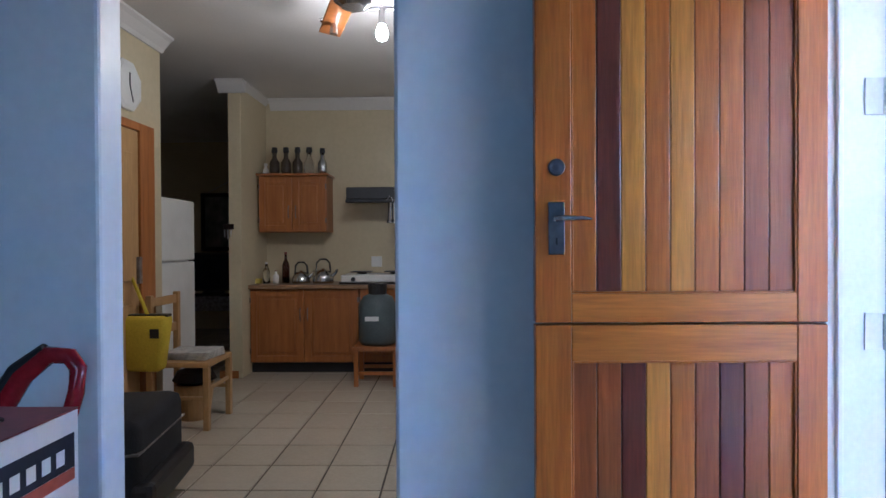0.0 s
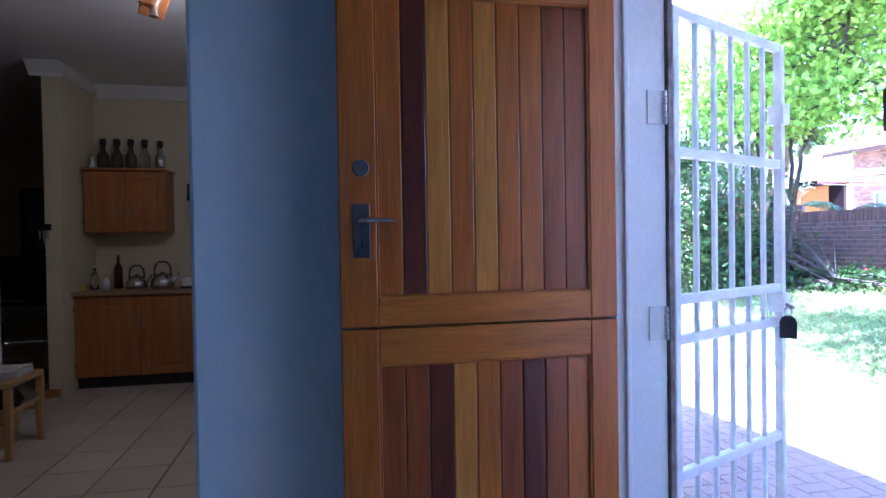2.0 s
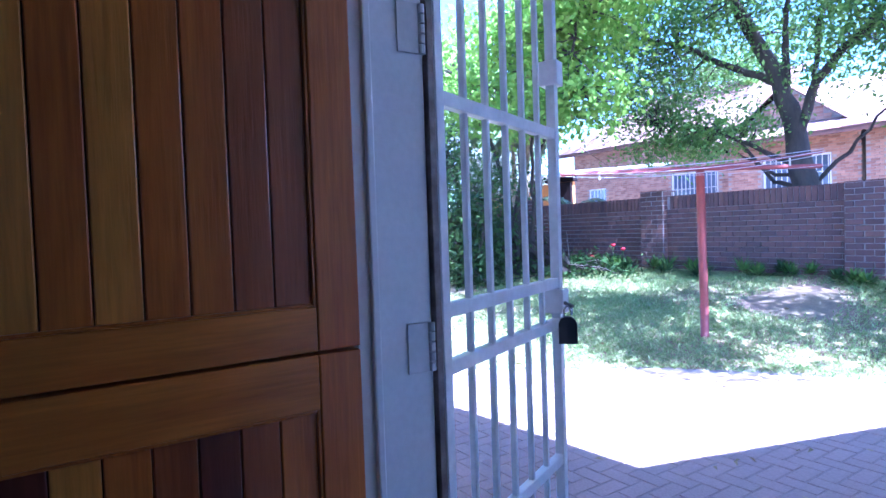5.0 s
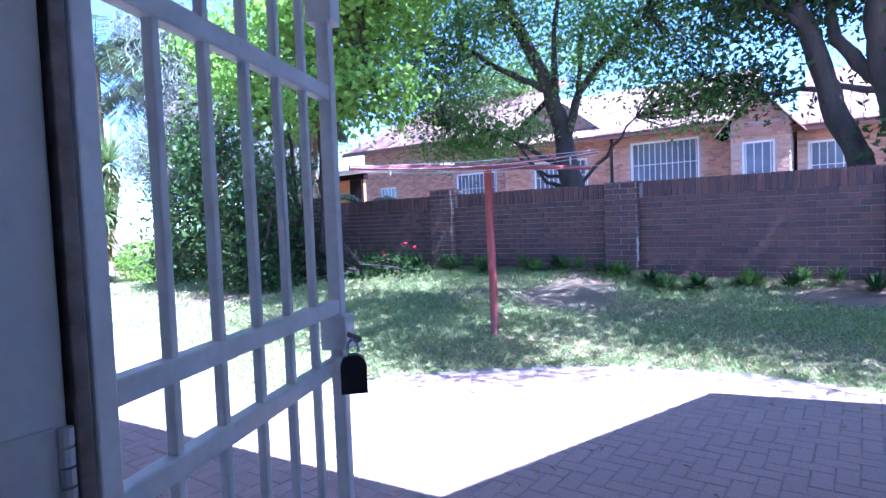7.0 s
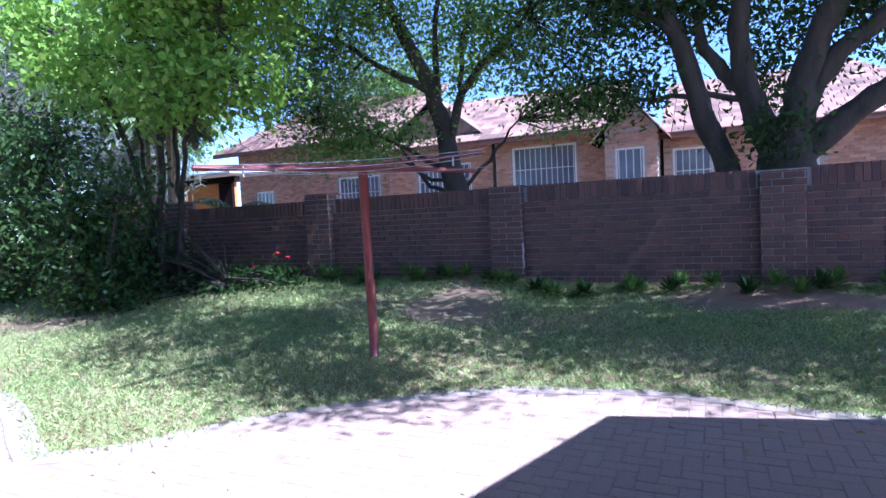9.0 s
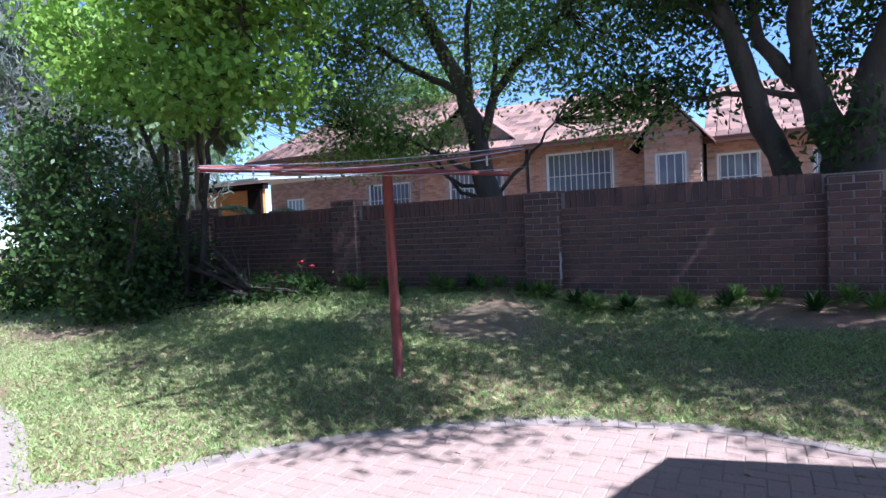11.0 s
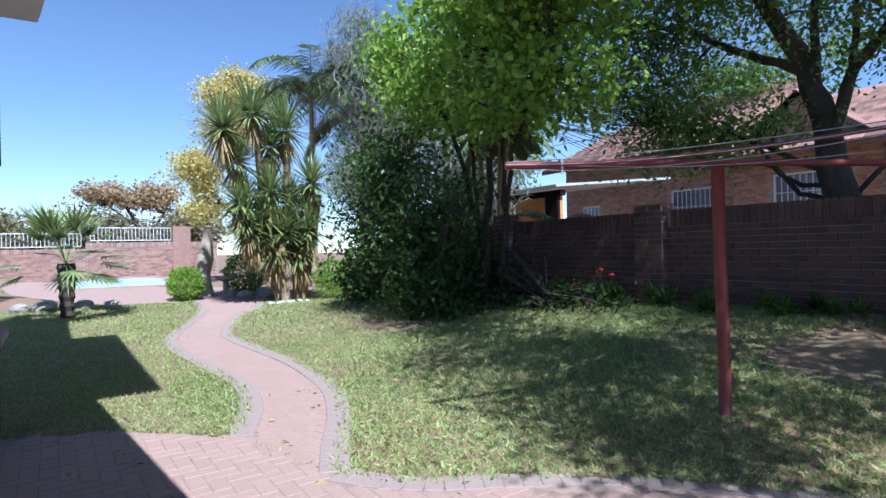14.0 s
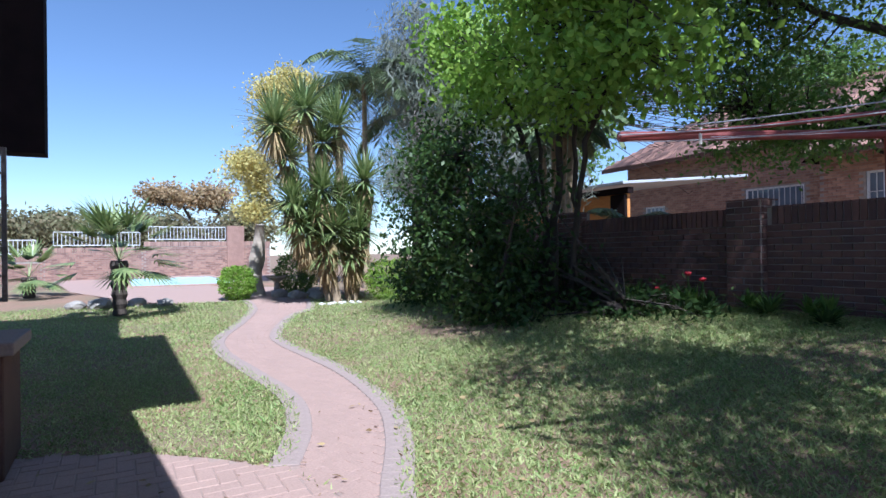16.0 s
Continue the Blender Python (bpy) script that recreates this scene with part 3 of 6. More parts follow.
M_AUTUMN = material("autumn_leaf", (0.46, 0.30, 0.16), (0.36, 0.29, 0.15), rough=0.7, bump=0, per="island", amount=0.3, leaf=0.35)
M_HEDGE = material("brownish_hedge_leaf", (0.26, 0.20, 0.11), (0.20, 0.21, 0.10), rough=0.7, bump=0, per="island", amount=0.3, leaf=0.35)
M_OLIVE = material("olive_leaf", (0.13, 0.15, 0.06), (0.20, 0.20, 0.09), rough=0.6, bump=0, per="island", amount=0.3, leaf=0.3)
M_GREY = material("grey_green_needle", (0.17, 0.20, 0.14), (0.28, 0.28, 0.23), rough=0.6, bump=0, per="island", amount=0.3, leaf=0.3)
tree("yellow_tree", "tall tree covered in yellow blossom behind the yuccas", "tree", 21,
     [([(-24.0, 8.0, 0), (-24.0, 7.6, 3), (-24, 7.6, 6.5)], [0.2, 0.16, 0.08]), ([(-24.0, 7.7, 2.4), (-24, 6.6, 3.6), (-24, 6.2, 4.6)], [0.1, 0.07, 0.04])],
     [(-24, 7.5, 7.6, 1.6, 1.5, 0.8, 95), (-24, 6.0, 4.3, 0.9, 0.8, 0.9, 50), (-24, 6.3, 2.9, 0.7, 0.7, 0.4, 24), (-24, 7.2, 6.0, 1.2, 1.0, 1.0, 44)],
     M_YELLOW, 0.13, 0.6, 90, 0.26)
tree("autumn_tree", "spreading tree with orange-brown leaves beyond the wall", "tree", 22,
     [([(-40, 6.3, 0), (-40, 6.0, 2.6), (-40, 5.2, 4.0)], [0.22, 0.16, 0.08]), ([(-40, 6.1, 2.2), (-40, 7.2, 3.8)], [0.1, 0.05]), ([(-40, 5.8, 3.0), (-40, 4.2, 4.2)], [0.09, 0.04])],
     [(-40, 4.2, 4.8, 1.7, 1.4, 0.6, 60), (-40, 6.6, 4.8, 2.0, 1.6, 0.7, 70)], M_AUTUMN, 0.22, 0.6, 40, 0.32)
tree("hedge", "brownish bushes behind the pool wall", "bush", 23, [([(-38, 0, 0), (-38, 0, 1.4)], [0.08, 0.04])],
     [(-38, -2.0, 2.3, 2.2, 4.2, 1.2, 170), (-36, 3.0, 2.4, 2.0, 3.0, 1.1, 130), (-35, 7.5, 2.6, 2.0, 2.0, 1.3, 80)], M_HEDGE, 0.25, 0.6, 44, 0.36)
tree("olive_tree", "small olive-green tree beyond the wall", "tree", 24, [([(-42, -1.2, 0), (-42, -1.3, 2.5)], [0.14, 0.06])],
     [(-42, -1.4, 3.2, 1.7, 1.4, 0.7, 50), (-42, -6, 2.6, 3.0, 2.0, 0.8, 60)], M_OLIVE, 0.22, 0.5, 40, 0.32)
tree("casuarina", "tall grey-green fine-needled tree", "tree", 25,
     [([(-18.5, 10.5, 0), (-18.4, 10.4, 3.5), (-18.2, 10.4, 7.5)], [0.2, 0.15, 0.06]), ([(-18.4, 10.4, 3.0), (-17.4, 9.8, 4.2)], [0.07, 0.03])],
     [(-18, 10.3, 7.0, 1.4, 1.4, 2.4, 150), (-17.3, 9.8, 3.6, 1.2, 1.2, 1.1, 70), (-16.5, 12.0, 6.5, 2.2, 1.6, 1.8, 130), (-14, 11.5, 3.6, 2.0, 1.2, 1.6, 90)],
     M_GREY, 0.30, 0.10, 90, 0.3, 1.6)
tree("backdrop_tree", "dark green tree beyond the neighbour's carport", "tree", 26,
     [([(-19, 16, 0), (-19, 16, 4), (-18.6, 16, 7)], [0.2, 0.16, 0.06])],
     [(-18.5, 16, 5.6, 3.0, 2.0, 2.6, 170), (-13, 24, 7.5, 5, 2, 1.6, 110)], M_LEAF, 0.2, 0.5, 56, 0.36)


def strap_leaf(rng, base, d, length, width, droop, seg=4):
    """Quads of one long strap leaf that bends down."""
    d = np.array(d, float)
    d /= np.linalg.norm(d)
    side = np.cross(d, (0, 0, 1.0))
    side /= np.linalg.norm(side) + 1e-6
    out, p = [], np.array(base, float)
    w0 = width * 0.6
    for k in range(seg):
        q = p + d * length / seg
        w1 = width * (1 - (k + 1) / seg) ** 0.7 if k + 1 < seg else width * 0.03
        out.append([p - side * w0 / 2, p + side * w0 / 2, q + side * w1 / 2, q - side * w1 / 2])
        p, w0 = q, w1
        d = d + np.array([0, 0, -droop / seg])
        d /= np.linalg.norm(d)
    return out


def rosette(rng, centre, n, length, width, lo=-0.5, hi=1.0, droop=0.5):
    qs = []
    for _ in range(n):
        a = rng.uniform(0, 2 * math.pi)
        e = rng.uniform(lo, hi)
        d = (math.cos(a) * math.cos(e * 1.4), math.sin(a) * math.cos(e * 1.4), math.sin(e * 1.4))
        qs += strap_leaf(rng, np.array(centre) + np.array(d) * 0.08, d, length * rng.uniform(0.75, 1.1), width, droop * rng.uniform(0.4, 1.3))
    return np.array(qs)


M_YUCCA = material("yucca_leaf", (0.10, 0.175, 0.055), (0.38, 0.43, 0.17), rough=0.4, bump=0, per="island", amount=0.2, leaf=0.2)
M_STRAW = material("dry_leaf", (0.46, 0.35, 0.17), (0.36, 0.25, 0.12), rough=0.8, bump=0, per="island", amount=0.3, leaf=0.2)
M_YBARK = material("yucca_bark", (0.36, 0.27, 0.17), (0.22, 0.16, 0.10), rough=0.95, scale=10, fine=40, bump=0.8)


def yucca():
    rng = np.random.default_rng(31)
    t = thing("yucca", "tall multi-headed yucca with dry leaf skirts beside the path", "yucca", "", (-15.8, 6.9, -0.15))
    o = np.array((-15.8, 6.9, -0.15))
    stems = [[(-15.8, 6.95, -0.2), (-15.8, 6.8, 1.6), (-15.8, 6.7, 3.0), (-15.8, 6.7, 4.5)], [(-15.9, 6.5, -0.2), (-15.9, 5.9, 1.8), (-15.9, 5.3, 3.2), (-15.9, 5.05, 4.1)],
             [(-15.7, 6.6, -0.2), (-15.6, 6.0, 2.2), (-15.9, 5.9, 4.8)], [(-15.8, 7.0, -0.2), (-15.6, 7.3, 1.4), (-15.6, 7.5, 2.8)]]
    for s in stems:
        part("stem", tube(bmesh.new(), [np.array(p) - o for p in s], [0.13] + [0.10] * (len(s) - 1), 10), M_YBARK, t, smooth=True)
    heads = [(4.95, 4.35, 0.9), (5.75, 4.85, 0.9), (6.75, 4.6, 0.95), (6.3, 4.1, 0.75), (5.4, 2.5, 0.85), (6.15, 2.8, 0.9), (7.35, 3.1, 0.85), (6.45, 1.75, 0.95), (7.1, 1.75, 0.85), (5.75, 1.65, 0.8), (6.0, 2.1, 0.95), (6.8, 2.5, 0.95), (6.3, 1.25, 0.9), (7.25, 2.3, 0.9), (5.5, 2.0, 0.85), (6.9, 1.15, 0.8), (5.3, 3.6, 0.75)]
    for y, z, r in heads:
        c = np.array((-15.75 + rng.uniform(-0.35, 0.35), y, z)) - o
        attach("leaf_head", quads_mesh("leaf_head", rosette(rng, c, 170, r * 1.08, 0.08, -0.35, 1.0, 0.45), M_YUCCA), t)
        attach("dry_skirt", quads_mesh("dry_skirt", rosette(rng, c - np.array((0, 0, 0.15)), 90, r * 0.95, 0.06, -1.05, -0.55, 0.6), M_STRAW), t, "straw-coloured dry leaves")


yucca()


def fan_palm(x, y, z, trunk, n, size, seed, label):
    rng = np.random.default_rng(seed)
    t = thing("fan_palm", label, "palm", "", (x, y, z))
    prof = [(0.115 + 0.03 * (k % 2) + 0.05 * k / 12, trunk * k / 12) for k in range(13)]
    part("trunk", lathe(bmesh.new(), prof, 14), M_BARK, t, smooth=False)
    for i in range(n):
        a = 2 * math.pi * i * 0.382
        e = rng.uniform(-0.25, 1.25) if i > 3 else -0.3
        d = np.array((math.cos(a) * math.cos(e), math.sin(a) * math.cos(e), math.sin(e)))
        p0 = np.array((0, 0, trunk))
        p1 = p0 + d * size * 0.55
        qs = strap_leaf(rng, p0, d, size * 0.55, 0.03, 0.05, 2)
        side = np.cross(d, (0, 0, 1.0))
        side /= np.linalg.norm(side) + 1e-6
        for k in range(15):
            f = (k - 7) / 7 * 1.25
            dd = d * math.cos(f) + side * math.sin(f) + np.array((0, 0, -0.1))
            qs += strap_leaf(rng, p1, dd, size * 0.55 * (1 - 0.25 * abs(f)), 0.085, 0.35, 3)
        attach("frond", quads_mesh("frond", np.array(qs), M_YUCCA), t)


fan_palm(-15.5, 1.6, -0.16, 1.25, 30, 1.5, 41, "squat fan palm with a rough trunk beside the pool deck")
fan_palm(-20.5, -0.55, -0.05, 0.7, 22, 1.1, 42, "small bushy fan palm near the boundary wall")


def feather_palm(x, y, z, height, n, size, seed, label, name="feather_palm", mat=None, stems=((0, 0),)):
    rng = np.random.default_rng(seed)
    t = thing(name, label, "palm", "", (x, y, z))
    for sx, sy in stems:
        h = height * rng.uniform(0.85, 1.0)
        part("trunk", tube(bmesh.new(), [(sx, sy, 0), (sx * 1.2, sy * 1.2, h * 0.5), (sx * 1.6, sy * 1.6, h)], [0.03 * size + 0.03, 0.03 * size + 0.02, 0.02 * size + 0.02], 8), M_YBARK, t, smooth=True)
        for i in range(n):
            a = 2 * math.pi * (i * 0.382 + rng.uniform(0, 0.1))
            e = rng.uniform(0.1, 1.3)
            d = np.array((math.cos(a) * math.cos(e), math.sin(a) * math.cos(e), math.sin(e)))
            p = np.array((sx * 1.6, sy * 1.6, h))
            qs = []
            m = 30
            for k in range(m):
                q = p + d * size / m
                s = np.cross(d, (0, 0, 1.0))
                s /= np.linalg.norm(s) + 1e-6
                qs.append([p - s * 0.012, p + s * 0.012, q + s * 0.01, q - s * 0.01])
                if k > 2:
                    ll = size * 0.30 * math.sin(math.pi * (k + 3) / (m + 6))
                    for sg in (-1, 1):
                        qs += strap_leaf(rng, q, s * sg + d * 0.5 + np.array((0, 0, -0.25 + rng.uniform(-0.3, 0.3))), ll, 0.11, 0.9, 2)
                p = q
                d = d + np.array((0, 0, -1.9 / m))
                d /= np.linalg.norm(d)
            attach("frond", quads_mesh("frond", np.array(qs), mat or M_LEAFD), t)


M_FROND = material("palm_frond", (0.09, 0.14, 0.06), (0.22, 0.27, 0.13), rough=0.45, bump=0, per="island", amount=0.2, leaf=0.2)
feather_palm(-19.0, 8.7, 0, 6.9, 24, 2.6, 51, "tall feathery queen palm behind the yuccas", mat=M_FROND)
feather_palm(-21.0, 11.5, 0, 6.8, 24, 2.8, 52, "tall feathery queen palm behind the fine-needled tree", mat=M_FROND)
feather_palm(-10.8, 9.75, 0.3, 4.0, 9, 1.3, 53, "clump of slim-stemmed garden palms behind the wall", "clump_palm", M_FROND, ((0, 0), (0.25, 0.1), (-0.3, 0.05), (0.45, -0.05), (-0.1, 0.3)))
feather_palm(-8.9, 9.9, 0.3, 1.35, 10, 1.0, 54, "low feathery palm peeping over the wall", "clump_palm", M_FROND)


M_DRYG = material("dry_grey_foliage", (0.30, 0.25, 0.22), (0.16, 0.13, 0.115), rough=0.8, bump=0, per="island", amount=0.3, leaf=0.25)
tree("dry_shrub", "tall dry shrub with greyish brown withered foliage", "shrub", 27,
     [([(-14.8, 9.3, 0.0), (-14.8, 9.2, 2.0), (-14.7, 9.1, 4.4)], [0.08, 0.06, 0.03]), ([(-14.8, 9.2, 1.6), (-14.2, 9.0, 3.2)], [0.05, 0.02]), ([(-14.8, 9.2, 1.4), (-15.5, 9.0, 3.4)], [0.05, 0.02])],
     [(-14.8, 9.1, 4.0, 0.9, 0.6, 1.1, 60), (-14.3, 9.0, 2.6, 0.9, 0.6, 0.9, 44)], M_DRYG, 0.26, 0.12, 46, 0.24, 0.9)


def ponytail_palm(x, y, z, height, seed):
    rng = np.random.default_rng(seed)
    t = thing("ponytail_palm", "ponytail palm with long drooping grass-like leaves", "palm", "", (x, y, z))
    part("trunk", lathe(bmesh.new(), [(0.22, 0), (0.2, 0.2), (0.1, 0.7), (0.07, height * 0.6), (0.06, height)], 14), M_YBARK, t, smooth=True)
    for dx, dy, dz in ((0, 0, 0), (0.35, 0.1, -0.35), (-0.4, 0, -0.25)):
        q = rosette(rng, (dx, dy, height + dz), 260, 1.25, 0.024, 0.0, 0.9, 3.2)
        attach("leaf_head", quads_mesh("leaf_head", q, M_FROND), t)


ponytail_palm(-12.3, 8.5, 0.1, 4.45, 55)


def ball_bush(x, y, z, r, h, seed, label, mat, leaf=0.07):
    rng = np.random.default_rng(seed)
    t = thing("bush", label, "bush", "", (x, y, z))
    part("stem", tube(bmesh.new(), [(0, 0, 0), (0.02, 0, h * 0.3)], [0.03, 0.02], 6), M_BARK, t)
    n = 5200
    v = rng.normal(size=(n, 3))
    v /= np.linalg.norm(v, axis=1, keepdims=True)
    bump = 1 + 0.10 * np.sin(v[:, 0] * 7 + seed) * np.cos(v[:, 1] * 6) + 0.07 * np.sin(v[:, 2] * 11)
    rr = (rng.uniform(0.0, 1, n) ** 0.22) * bump
    p = v * rr[:, None] * np.array((r, r, h / 2)) + np.array((0, 0, h / 2))
    d = v + rng.normal(size=(n, 3)) * 0.7
    attach("leaves", quads_mesh("leaves", leaf_quads(rng, p, leaf, 0.5, 0, d), mat), t)


ball_bush(-17.6, 4.4, -0.06, 0.48, 0.95, 61, "clipped round green bush at the end of the path", M_LEAFB)
ball_bush(-18.4, 6.2, -0.05, 0.62, 1.3, 62, "rounded green bush behind the rocks", M_LEAF)
ball_bush(-15.2, 8.0, -0.10, 0.85, 1.15, 63, "rounded bright green bush beside the yucca", M_LEAFB)
ball_bush(-13.6, 8.6, -0.05, 0.9, 1.3, 64, "dark bush in the shade of the trees", M_LEAFD)
ball_bush(-12.2, 7.6, -0.10, 0.9, 1.1, 65, "dark bush in the shade of the trees", M_LEAFD)

# ground plants along the wall
rng0 = np.random.default_rng(71)
for k in range(46):
    px = -8.6 + k * 0.28 + rng0.uniform(-0.15, 0.15)
    py = 8.35 + rng0.uniform(-0.35, 0.4)
    e = thing("border_plant", "low leafy border plant at the foot of the wall", "plant", "border plants", (px, py, ground_z(px, py)))
    big = 0.26 if px < -4.6 else 0.2
    q = rosette(rng0, (0, 0, 0.02), 46, big * rng0.uniform(0.8, 1.2), 0.05, 0.1, 0.95, 0.8)
    attach("leaves", quads_mesh("leaves", q, M_LEAF if k % 3 else M_LEAFD), e)
M_PETAL = material("red_petal", (0.55, 0.02, 0.03), (0.4, 0.01, 0.03), rough=0.5, bump=0)
for dx, dz in ((0, 0.62), (0.22, 0.55), (-0.5, 0.4)):
    e = thing("rose", "small red rose in bloom on a thin stem", "flower", "roses", (-6.2 + dx, 8.1, 0.2))
    part("stem", tube(bmesh.new(), [(0, 0, 0), (0.02, 0, dz)], 0.008, 5), M_LEAFD, e)
    part("bloom", lathe(bmesh.new(), [(0.010, 0), (0.034, 0.014), (0.046, 0.034), (0.040, 0.052), (0.020, 0.046), (0.012, 0.058)], 10, pose(0.02, 0, dz)), M_PETAL, e)
# rocks and stones
M_ROCK = material("garden_rock", (0.42, 0.38, 0.33), (0.28, 0.25, 0.22), rough=0.9, scale=5, fine=30, bump=0.6)
M_WHITES = material("white_stone", (0.75, 0.73, 0.7), (0.6, 0.58, 0.55), rough=0.8, scale=5, bump=0.3)


def rock(x, y, r, mat, label, group, seed):
    bm = bmesh.new()
    bmesh.ops.create_icosphere(bm, subdivisions=2, radius=r)
    for v in bm.verts:
        v.co *= 1 + 0.28 * noise.noise(v.co * (1.6 / r) + Vector((seed, 0, 0)))
        v.co.z *= 0.62
    ob = part("rock", bm, mat, None)
    ob.location = (x, y, ground_z(x, y) + r * 0.3)
    tagged(ob, label, "rock", group)


for i, (x, y, r) in enumerate([(-17.2, 5.9, 0.26), (-16.9, 6.4, 0.22), (-17.6, 6.6, 0.3), (-17.9, 5.6, 0.24), (-16.4, 7.4, 0.2), (-17.2, 1.2, 0.28), (-17.4, 2.0, 0.22), (-17.1, 2.6, 0.2), (-17.3, 0.7, 0.22)]):
    rock(x, y, r, M_ROCK, "weathered grey garden rock", "garden rocks", i)
for i in range(11):
    rock(-15.0 + rng0.uniform(-0.25, 0.25), 5.95 + i * 0.09, 0.05 + rng0.uniform(0, 0.03), M_WHITES, "small whitewashed edging stone", "white edging stones", 20 + i)
# weathered log sculpture by the path
bm = bmesh.new()
tube(bm, [(0, 0, 0), (0.05, -0.05, 0.6), (-0.02, 0.03, 1.1), (0.06, 0.08, 1.6), (0.02, 0.12, 2.1)], [0.26, 0.2, 0.24, 0.17, 0.12], 12)
for v in bm.verts:
    v.co += v.co.normalized() * 0.07 * noise.noise(v.co * 4)
sc = part("driftwood_stump", bm, material("weathered_wood", (0.5, 0.42, 0.32), (0.34, 0.28, 0.22), rough=0.9, scale=6, bump=0.7), None, smooth=True)
sc.location = (-18.6, 5.1, -0.05)
tagged(sc, "pale weathered upright tree stump among rocks", "stump")
sc = part("birdbath", lathe(bmesh.new(), [(0.16, 0), (0.09, 0.1), (0.08, 0.45), (0.3, 0.55), (0.32, 0.62), (0.26, 0.6)], 20), M_ROCK, None)
sc.location = (-18.2, 5.6, -0.05)
tagged(sc, "small grey stone birdbath beside the stump", "birdbath")


# the washing line ----------------------------------------------------------
wash = thing("washing_line", "red-painted steel T-post washing line on the lawn", "washing line", "", (-2.64, 5.32, -0.05))
base = Vector((-2.64, 5.32, -0.05))
top = Vector((-2.665, 5.33, 1.775)) - base
part("post", tube(bmesh.new(), [(0, 0, -0.15), (0, 0, 0.5), top * 0.5, top], 0.045, 14), M_RUST, wash, smooth=True)
A, B, C = Vector((-3.24, 3.83, 1.755)) - base, Vector((-1.15, 4.59, 1.745)) - base, Vector((-2.10, 6.78, 1.81)) - base
part("cross_bar", tube(bmesh.new(), [A, top + Vector((0, 0, 0.02)), C], 0.026, 10), M_RUST, wash)
part("front_bar", tube(bmesh.new(), [A.lerp(B, f / 12) - Vector((0, 0, 0.05 * 4 * (f / 12) * (1 - f / 12))) for f in range(13)], 0.011, 8), M_RUST, wash, smooth=True)
for dy, dz, sag in ((-0.02, 0.02, 0.035), (-0.035, 0.0, 0.06), (0.02, -0.02, 0.075)):
    p, q = A + Vector((-dy, dy, dz)), B + Vector((-dy, dy, dz))
    part("line", tube(bmesh.new(), [p.lerp(q, f / 10) - Vector((0, 0, sag * 4 * (f / 10) * (1 - f / 10))) for f in range(11)], 0.003, 5), M_WIRE, wash, "thin grey steel line")
p, q = A.lerp(top, 0.3), B + Vector((0.0, 0.1, -0.10))
part("line", tube(bmesh.new(), [p.lerp(q, f / 8) - Vector((0, 0, 0.05 * math.sin(math.pi * f / 8))) for f in range(9)], 0.002, 5), M_WIRE, wash, "thin grey steel line")
M_PEG = material("pale_peg", (0.7, 0.68, 0.6), bump=0)
for f in (0.18, 0.9):
    c = A.lerp(B, f) + Vector((0, 0, -0.05))
    part("peg", boxed(c - Vector((0.006, 0.006, 0.04)), c + Vector((0.006, 0.006, 0.04)), 0.002), M_PEG, wash, "pale wooden peg")


# stable door ---------------------------------------------------------------
def wood(name, a, b, rough=0.28):
    return material(name, a, b, rough=rough, scale=2.2, fine=9, bump=0.10, amount=0.5, stretch=(14, 14, 0.9))


W_MID = wood("meranti_mid", (0.52, 0.165, 0.022), (0.41, 0.115, 0.017))
W_LIGHT = wood("meranti_light", (0.68, 0.29, 0.04), (0.56, 0.21, 0.03))
W_DARK = wood("meranti_dark", (0.11, 0.026, 0.014), (0.16, 0.04, 0.018))
W_BROWN = wood("meranti_brown", (0.34, 0.095, 0.022), (0.25, 0.065, 0.017))
W_RAIL = material("meranti_rail", (0.58, 0.20, 0.024), (0.44, 0.14, 0.018), rough=0.3, scale=2.2, fine=9, bump=0.10, amount=0.5, stretch=(14, 0.9, 14))
W_GROOVE = material("groove", (0.05, 0.014, 0.008), bump=0)


def door_leaf(parent, z0, z1, zp0, zp1, tones, name):
    """One half of the stable door: stiles, rails and a panel of boards."""
    leaf = new(name)
    leaf.parent = parent
    y0, y1, s0, s1 = -0.813, 0.0, -0.711, -0.084
    part("stile", boxed((-0.040, y0, z0), (0, s0 - 0.0008, z1), 0.003), W_MID, leaf)
    part("stile", boxed((-0.040, s1 + 0.0008, z0), (0, y1, z1), 0.003), W_MID, leaf)
    part("rail", boxed((-0.040, s0, z0), (-0.0008, s1, zp0), 0.003), W_RAIL, leaf)
    part("rail", boxed((-0.040, s0, zp1), (-0.0008, s1, z1), 0.003), W_RAIL, leaf)
    part("backing", boxed((-0.034, s0, zp0), (-0.020, s1, zp1)), W_GROOVE, leaf)
    n = len(tones)
    w = (s1 - s0 - 0.008) / n
    for i, m in enumerate(tones):
        a = s0 + 0.004 + w * i
        part("board", boxed((-0.022, a + 0.0012, zp0 + 0.002), (-0.012, a + w - 0.0012, zp1 - 0.002), 0.0025), m, leaf)
    for a, b in (((-0.012, s0, zp0), (-0.003, s0 + 0.006, zp1)), ((-0.012, s1 - 0.006, zp0), (-0.003, s1, zp1)),
                 ((-0.012, s0 + 0.006, zp0), (-0.003, s1 - 0.006, zp0 + 0.006)), ((-0.012, s0 + 0.006, zp1 - 0.006), (-0.003, s1 - 0.006, zp1))):
        part("bead", boxed(a, b, 0.002), W_MID, leaf)
    return leaf


